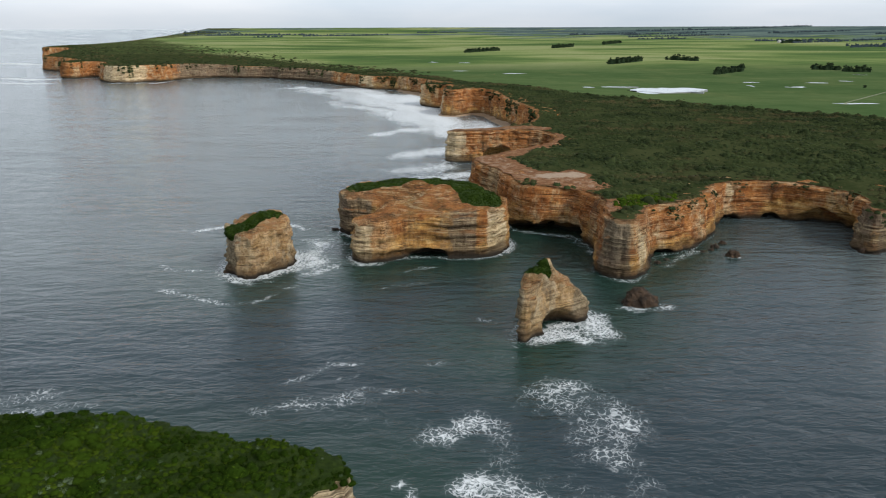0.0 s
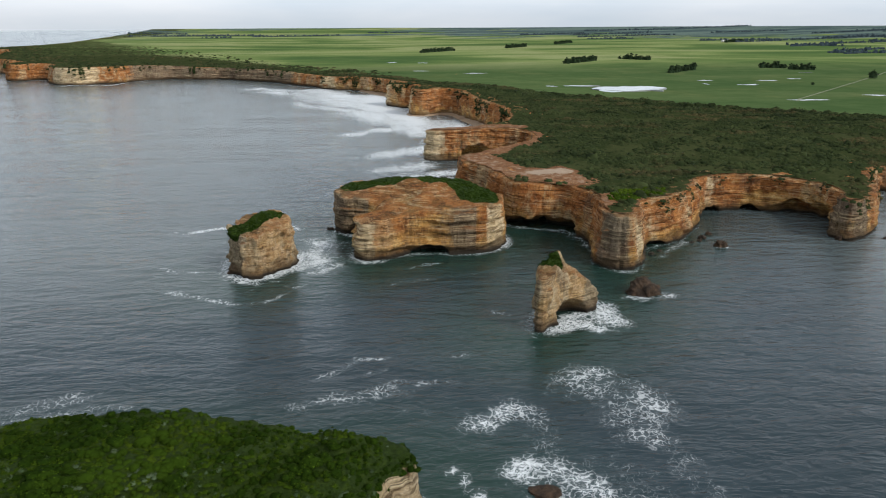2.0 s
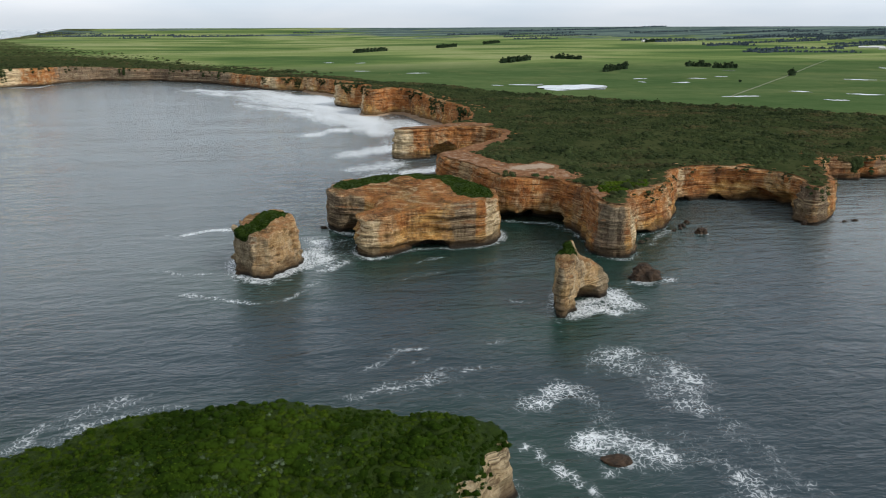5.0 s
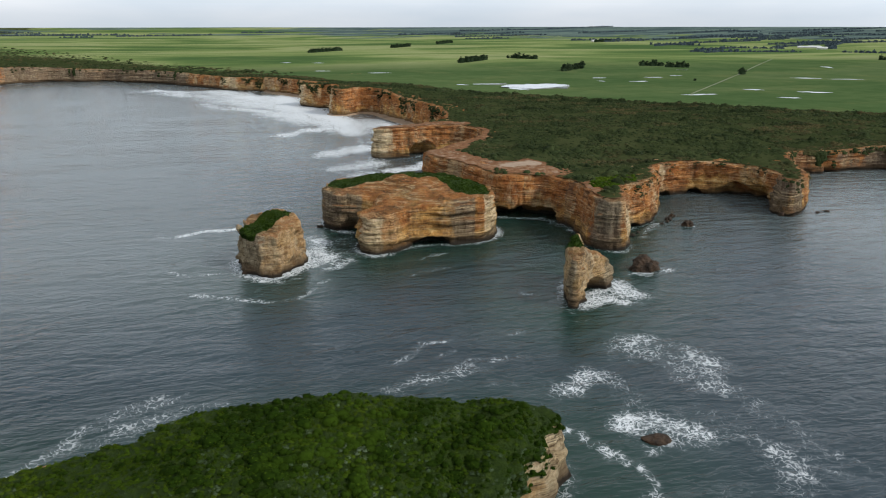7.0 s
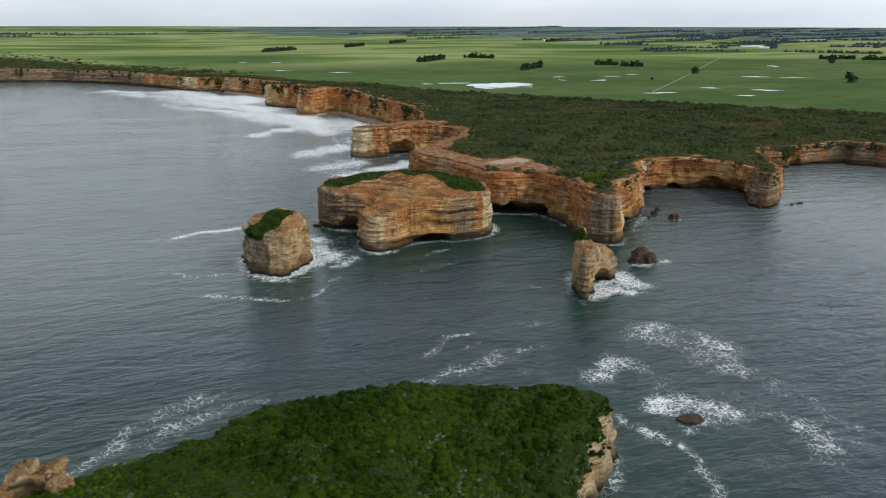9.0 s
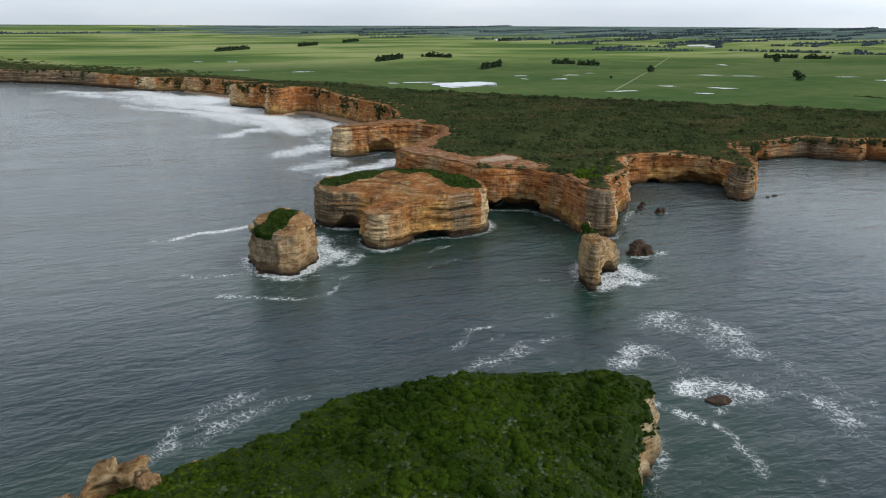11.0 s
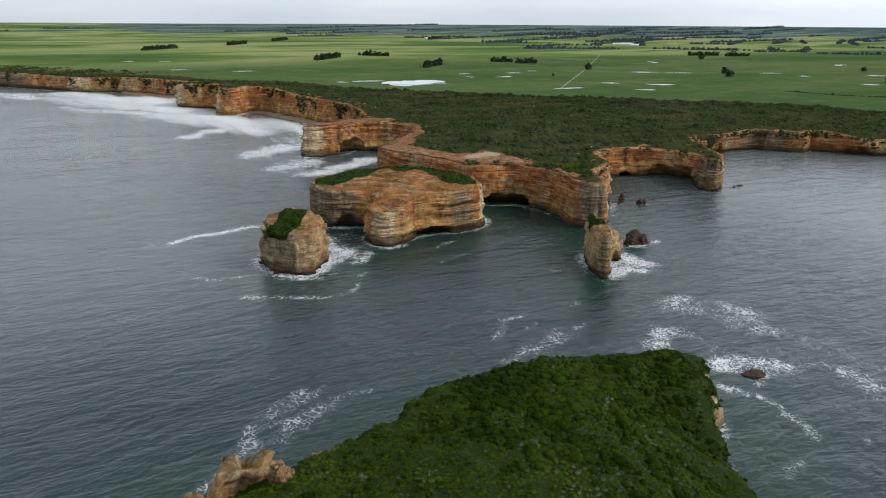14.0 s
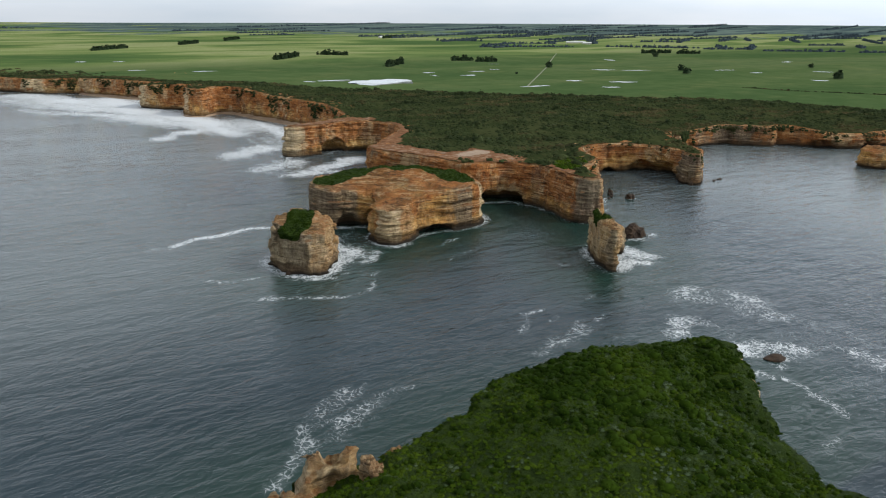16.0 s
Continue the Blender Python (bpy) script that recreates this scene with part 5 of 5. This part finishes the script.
keep = (d_sea > 1.2 + 4 * np.clip(grow, -0.3, 0.5)) & ~is_bare & ~open_land & (grow > -0.55 + rng.uniform(0, 0.25, len(spots)))
spots, grow = spots[keep], grow[keep]
band = smooth(off_line(HEATH_EDGE, spots), 60, 10)
size = np.clip(2.8 + 1.8 * grow + 2.2 * band + rng.uniform(-0.8, 1.0, len(spots)), 1.5, 6.5)
heath_rows = np.column_stack([spots, land_z(spots[:, 0], spots[:, 1]) + [1.5 * fbm(x / 11, y / 11, 0, 4) for x, y in spots] - 0.5, size])
tall = rng.uniform(0, 1, len(heath_rows)) < 0.05
heath_rows[tall, 3] *= 1.7
planted("heath_scrub", heath_rows, TUFT, LEAF_HEATH, "dense dark green and brown coastal heath scrub", "scrub", 0.6, 1.2)

hang = np.vstack([rock_v, wall_v[wall_v[:, 0] > 292]])
top_there = land_z(hang[:, 0], hang[:, 1])
loose = np.array([fbm(x / 10, y / 10, 33, 3) for x, y, z in hang])
east = hang[:, 0] > 285
hang = hang[(hang[:, 2] < top_there - 0.5) & (hang[:, 2] > top_there - np.where(east, 2.5, 1.5) - np.where(east, 16, 9) * np.clip(loose + 0.12 * east, 0, 0.6)) & (loose > np.where(east, -0.45, 0.02)) & (hang[:, 0] > 92) & (rng.uniform(0, 1, len(hang)) < np.where(east, 0.55, 0.10))]
planted("hanging_scrub", np.column_stack([hang - (0, 0, 0.4), rng.uniform(1.2, 2.6, len(hang)) * np.where(hang[:, 0] > 240, 1.6, 1.0)]), TUFT, LEAF_HEATH, "green scrub hanging over the cliff edge", "scrub")
patch = scatter([(80, 296), (104, 312), (112, 330), (86, 326), (74, 306)], 2.2, [(-400, -400), (-401, -400)], 0.0, 0.5)
patch = patch[inside(main_outline, patch)]
patch = patch[off_line(main_rim[::2], patch) > 2.0]
planted("green_scrub", np.column_stack([patch, land_z(patch[:, 0], patch[:, 1]), rng.uniform(1.6, 3.2, len(patch))]), TUFT, LEAF_GRASS, "fresh bright green scrub at the point's rim", "scrub")
hang = mid_v[mid_v[:, 2] < land_z(mid_v[:, 0], mid_v[:, 1]) - 0.8]
loose = np.array([fbm(x / 24, y / 24, 43, 3) for x, y, z in hang])
hang = hang[(hang[:, 2] > land_z(hang[:, 0], hang[:, 1]) - 2 - 26 * np.clip(loose + 0.05, 0, 0.7)) & (loose > -0.15) & (rng.uniform(0, 1, len(hang)) < 0.30)]
planted("hanging_scrub", np.column_stack([hang - (0, 0, 0.6), rng.uniform(2.0, 4.2, len(hang))]), TUFT, LEAF_HEATH, "dark scrub creeping down the bay's cliffs", "scrub")
spots = scatter([(-155, 1330), (-150, 1210), (-60, 1110), (-5, 1010), (-30, 930), (20, 800), (90, 860), (110, 900), (40, 1000), (0, 1130), (-90, 1260)], 5.0, [(-400, -400), (-401, -400)], 0.0, 0.5)
spots = spots[inside(main_outline, spots)]
spots = spots[off_line(main_rim[::2], spots) > 1.5]
planted("coast_scrub", np.column_stack([spots, land_z(spots[:, 0], spots[:, 1]) - 0.4, rng.uniform(3.0, 6.5, len(spots))]), TUFT, LEAF_HEATH, "dark coastal scrub on the bay's cliff tops", "scrub", 0.5, 1.0)

far_run = coast[(coast[:, 1] > 1190) & (coast[:, 1] < 2600) & (coast[:, 0] < -130)]
seaward = np.gradient(far_run, axis=0)
seaward /= np.linalg.norm(seaward, axis=1)[:, None]
spots = np.vstack([far_run + np.stack([-seaward[:, 1], seaward[:, 0]], 1) * (12 + 110 * rng.uniform(0, 1, (len(far_run), 1)) ** 1.4) + rng.normal(0, 5, far_run.shape) for _ in range(9)])
spots = spots[inside(main_outline, spots)]
wild = scatter([(-130, 1230), (-250, 1380), (-500, 1480), (-740, 1520), (-1000, 2000), (-1150, 2350), (-900, 2700), (-600, 2230), (-250, 1560), (-85, 1240)], 30.0, [(-400, -400), (-401, -400)], 0.0, 0.5)
spots = np.vstack([spots, wild[inside(main_outline, wild)]])
spots = spots[off_line(main_rim[::2], spots) > 2.0]
planted("coast_scrub", np.column_stack([spots, land_z(spots[:, 0], spots[:, 1]) - 0.8, rng.uniform(5.0, 11.0, len(spots))]), TUFT, LEAF_HEATH, "dark scrub on the far bay's cliff tops", "scrub", 0.5, 1.0)

hang = wall_v[(wall_v[:, 0] < -130) & (wall_v[:, 1] < 2600)]
loose = np.array([fbm(x / 40, y / 40, 53, 3) for x, y, z in hang])
hang = hang[(hang[:, 2] > land_z(hang[:, 0], hang[:, 1]) * (0.92 - 0.9 * np.clip(loose + 0.1, 0, 0.8))) & (loose > 0.0) & (rng.uniform(0, 1, len(hang)) < 0.40)]
planted("hanging_scrub", np.column_stack([hang - (0, 0, 0.8), rng.uniform(3.5, 7.5, len(hang))]), TUFT, LEAF_HEATH, "dark scrub creeping down the far cliffs", "scrub")

# turf tufts on the stacks
for green, holder in ((isle_green, isle), (squat_green, squat), (arch_green, arch)):
    pick = green[rng.uniform(0, 1, len(green)) < 0.26]
    ob = planted("scrub", [(x, y, z - 0.15, rng.uniform(0.9, 1.8)) for x, y, z in pick - np.array(holder.location)], GRASS, LEAF, "short bright green scrub", "")
    ob.parent = holder


# ---- the fields ----
def tree_mesh(seed, material):
    return mesh_fast("crown", *bush_template(16, 16, 1.0, 0.075, 0.95, seed), material)


TREE_ROWS = [(66, 2060, 165, 2180), (365, 2420, 450, 2550), (600, 2740, 700, 2900), (345, 1495, 435, 1610), (518, 1675, 562, 1612), (455, 1208, 535, 1300), (676, 1316, 712, 1305), (702, 1268, 732, 1250),
             (1285, 2790, 1400, 2890), (1336, 1392, 1399, 1359), (1392, 1325, 1441, 1300)]
PINE = [bush_template(9, 9, 1.0, 0.12, 1.0, 80 + k) for k in range(4)]
for ax, ay, bx, by in TREE_ROWS:
    n = int(math.hypot(bx - ax, by - ay) / 2.6)
    line = [(ax + (bx - ax) * k / n + rng.normal(0, 3), ay + (by - ay) * k / n + rng.normal(0, 2.5), rng.uniform(9, 13)) for k in range(n + 1)]
    ob = planted("tree_row", [(x, y, float(land_z(x, y)) - 0.5, s) for x, y, s in line], PINE, LEAF_PINE, "dark dense windbreak row of trees in green pasture", "tree row")
    tagged(ob, group="windbreak rows")
for x, y, s in ((712, 1056, 15), (868, 880, 14), (812, 822, 15), (949, 640, 17), (958, 648, 14), (1194, 1227, 16), (1155, 811, 11), (560, 960, 5)):
    z = float(land_z(x, y))
    tree = new("tree")
    tree.location = (x, y, z)
    bm = bmesh.new()
    bmesh.ops.create_cone(bm, cap_ends=True, segments=9, radius1=0.04 * s, radius2=0.02 * s, depth=0.5 * s, matrix=pose(0, 0, 0.2 * s))
    me = bpy.data.meshes.new("trunk")
    bm.to_mesh(me)
    bm.free()
    me.materials.append(BARK)
    child("trunk", me, tree)
    crown = child("crown", tree_mesh(int(x), LEAF_PINE), tree)
    crown.location, crown.scale = (0, 0, 0.12 * s), (s, s, s * 0.85)
    tagged(tree, "single dark bushy tree in green pasture", "tree", "single trees in the fields")

# hedge along a paddock
hedge = resample([(670, 612), (678, 549), (731, 460), (860, 330)], 4.0, False)
planted("hedge", [(x, y, float(land_z(x, y)) - 0.4, rng.uniform(3, 6)) for x, y in hedge], TUFT, LEAF_HEATH, "long low scrubby hedge along a paddock", "hedge")

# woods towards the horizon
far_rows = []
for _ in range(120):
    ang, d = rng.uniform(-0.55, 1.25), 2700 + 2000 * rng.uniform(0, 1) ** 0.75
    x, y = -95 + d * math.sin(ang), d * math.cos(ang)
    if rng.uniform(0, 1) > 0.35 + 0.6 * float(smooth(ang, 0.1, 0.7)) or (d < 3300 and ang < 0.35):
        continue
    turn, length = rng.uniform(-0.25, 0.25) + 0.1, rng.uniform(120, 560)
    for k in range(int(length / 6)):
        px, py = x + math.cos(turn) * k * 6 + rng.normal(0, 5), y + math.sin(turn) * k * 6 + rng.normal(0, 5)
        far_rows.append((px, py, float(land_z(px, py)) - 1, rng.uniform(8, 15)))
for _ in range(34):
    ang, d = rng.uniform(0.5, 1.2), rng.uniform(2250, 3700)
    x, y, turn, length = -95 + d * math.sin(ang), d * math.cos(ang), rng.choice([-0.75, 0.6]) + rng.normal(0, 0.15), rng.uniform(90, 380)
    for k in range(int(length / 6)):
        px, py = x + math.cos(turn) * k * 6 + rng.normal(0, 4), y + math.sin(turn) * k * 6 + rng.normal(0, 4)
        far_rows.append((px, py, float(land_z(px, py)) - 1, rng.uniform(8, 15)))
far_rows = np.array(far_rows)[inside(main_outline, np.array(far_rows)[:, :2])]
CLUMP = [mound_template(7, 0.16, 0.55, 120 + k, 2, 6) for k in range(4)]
planted("far_woods", far_rows, CLUMP, LEAF_HAZY, "woods and shelter belts near the horizon, blue haze in their colour", "woods")

# flooded hollows
PONDS = [(17, 1290, 42, 1282, 9), (100, 1208, 132, 1206, 10), (183, 948, 195, 940, 8), (190, 962, 250, 962, 9), (438, 1058, 460, 1056, 8), (464, 978, 492, 978, 12), (529, 1045, 548, 1040, 9), (584, 1069, 600, 1060, 8),
         (422, 768, 468, 772, 9), (544, 823, 562, 805, 10), (736, 971, 770, 945, 12), (774, 932, 816, 910, 7), (595, 782, 620, 756, 12), (514, 712, 532, 703, 8), (-28, 1581, -10, 1570, 12), (40, 1557, 56, 1550, 12)]
PONDS_EAST = [(1003, 1208, 990, 1160, 10), (930, 862, 968, 842, 7), (942, 790, 955, 780, 9), (1067, 752, 1080, 729, 10), (883, 642, 893, 625, 9), (1271, 938, 1300, 950, 12), (425, 1006, 424, 985, 4), (675, 1195, 692, 1187, 8)]


def pond(x0, y0, x1, y1, w, seed):
    verts = []
    ln = math.hypot(x1 - x0, y1 - y0)
    ux, uy = (x1 - x0) / ln, (y1 - y0) / ln
    for k in range(40):
        a = 2 * math.pi * k / 40
        r = 1 + 0.95 * fbm(math.cos(a) * 2.2 + seed, math.sin(a) * 2.2, 3, 4)
        px, py = math.cos(a) * (ln / 2 + 2) * 0.8 * r, math.sin(a) * w * 0.55 * r
        verts.append(((x0 + x1) / 2 + ux * px - uy * py, (y0 + y1) / 2 + uy * px + ux * py))
    z = float(np.mean([land_z(px, py) for px, py in verts])) + 0.3
    me = mesh_of("pond", [(px, py, z) for px, py in verts] + [(px, py, z - 2.5) for px, py in verts], [tuple(range(40))] + [(k, k + 40, (k + 1) % 40 + 40, (k + 1) % 40) for k in range(40)], FLOOD, soft=False)
    return tagged(new("pond", me), "shallow pale flood pool lying in green pasture", "pond", "flood pools in the fields")


for k, p in enumerate(PONDS + PONDS_EAST):
    pond(*p, k * 3.1)
shore = resample(rounded([(185, 857), (214, 838), (246, 858), (285, 893), (305, 890), (340, 934), (312, 956), (273, 950), (226, 892)], True), 4.0, True)
shore += np.column_stack([cloud(shore[:, 0] / 12, shore[:, 1] / 12, shore[:, 0] * 0 + k, 19, 3) for k in (0.5, 6.5)]) * 17
big_z = float(land_z(*shore.T).mean()) + 0.35
n = len(shore)
me = mesh_of("pond", [(x, y, big_z) for x, y in shore] + [(x, y, big_z - 3) for x, y in shore], [tuple(range(n))] + [(k, k + n, (k + 1) % n + n, (k + 1) % n) for k in range(n)], FLOOD, soft=False)
tagged(new("pond", me), "large irregular pale flood pool at the heath's edge", "pond", "flood pools in the fields")

# the farm track
tr = resample([(425, 760), (441, 783), (700, 1050), (1138, 1520)], 20, False)
tv, tf = [], []
for i, (x, y) in enumerate(tr):
    for o in (-1.1, 1.1):
        px, py = x + o * 0.73, y - o * 0.68
        tv.append((px, py, float(land_z(px, py)) + 0.35))
tf = [(2 * i, 2 * i + 1, 2 * i + 3, 2 * i + 2) for i in range(len(tr) - 1)]
tagged(new("farm_track", mesh_of("farm_track", tv, tf, DIRT)), "straight pale dirt farm track", "track", kind="structure")


def shed(x, y, length, width, wall, turn, label):
    base = new("farm_shed")
    base.matrix_world = pose(x, y, float(land_z(x, y)) - 0.3, 0, 0, turn)
    l, w = length / 2, width / 2
    h, r = wall, wall + width * 0.18
    body = mesh_of("wall", [(-l, -w, 0), (l, -w, 0), (l, w, 0), (-l, w, 0), (-l, -w, h), (l, -w, h), (l, w, h), (-l, w, h), (-l, 0, r), (l, 0, r)],
                   [(0, 1, 5, 4), (2, 3, 7, 6), (1, 2, 6, 9, 5), (3, 0, 4, 8, 7)], PAINT, soft=False)
    o = 0.6
    roof = mesh_of("roof", [(-l - o, -w - o, h - 0.1), (l + o, -w - o, h - 0.1), (l + o, 0, r + 0.15), (-l - o, 0, r + 0.15), (l + o, w + o, h - 0.1), (-l - o, w + o, h - 0.1),
                            (-l - o, -w - o, h - 0.3), (l + o, -w - o, h - 0.3), (l + o, w + o, h - 0.3), (-l - o, w + o, h - 0.3)],
                   [(0, 1, 2, 3), (3, 2, 4, 5), (6, 7, 1, 0), (8, 9, 5, 4)], ROOF, soft=False)
    child("wall", body, base)
    child("roof", roof, base)
    return tagged(base, label, "shed", "farm buildings")


shed(1728, 2085, 72, 15, 4, -45, "long pale roofed farm shed")
shed(1775, 2120, 36, 12, 4, -45, "pale roofed farm shed beside trees")
shed(1690, 1985, 30, 14, 5, -30, "small pale roofed farm shed")
shed(1320, 2868, 30, 14, 5, 10, "small white farmhouse beside dark trees")
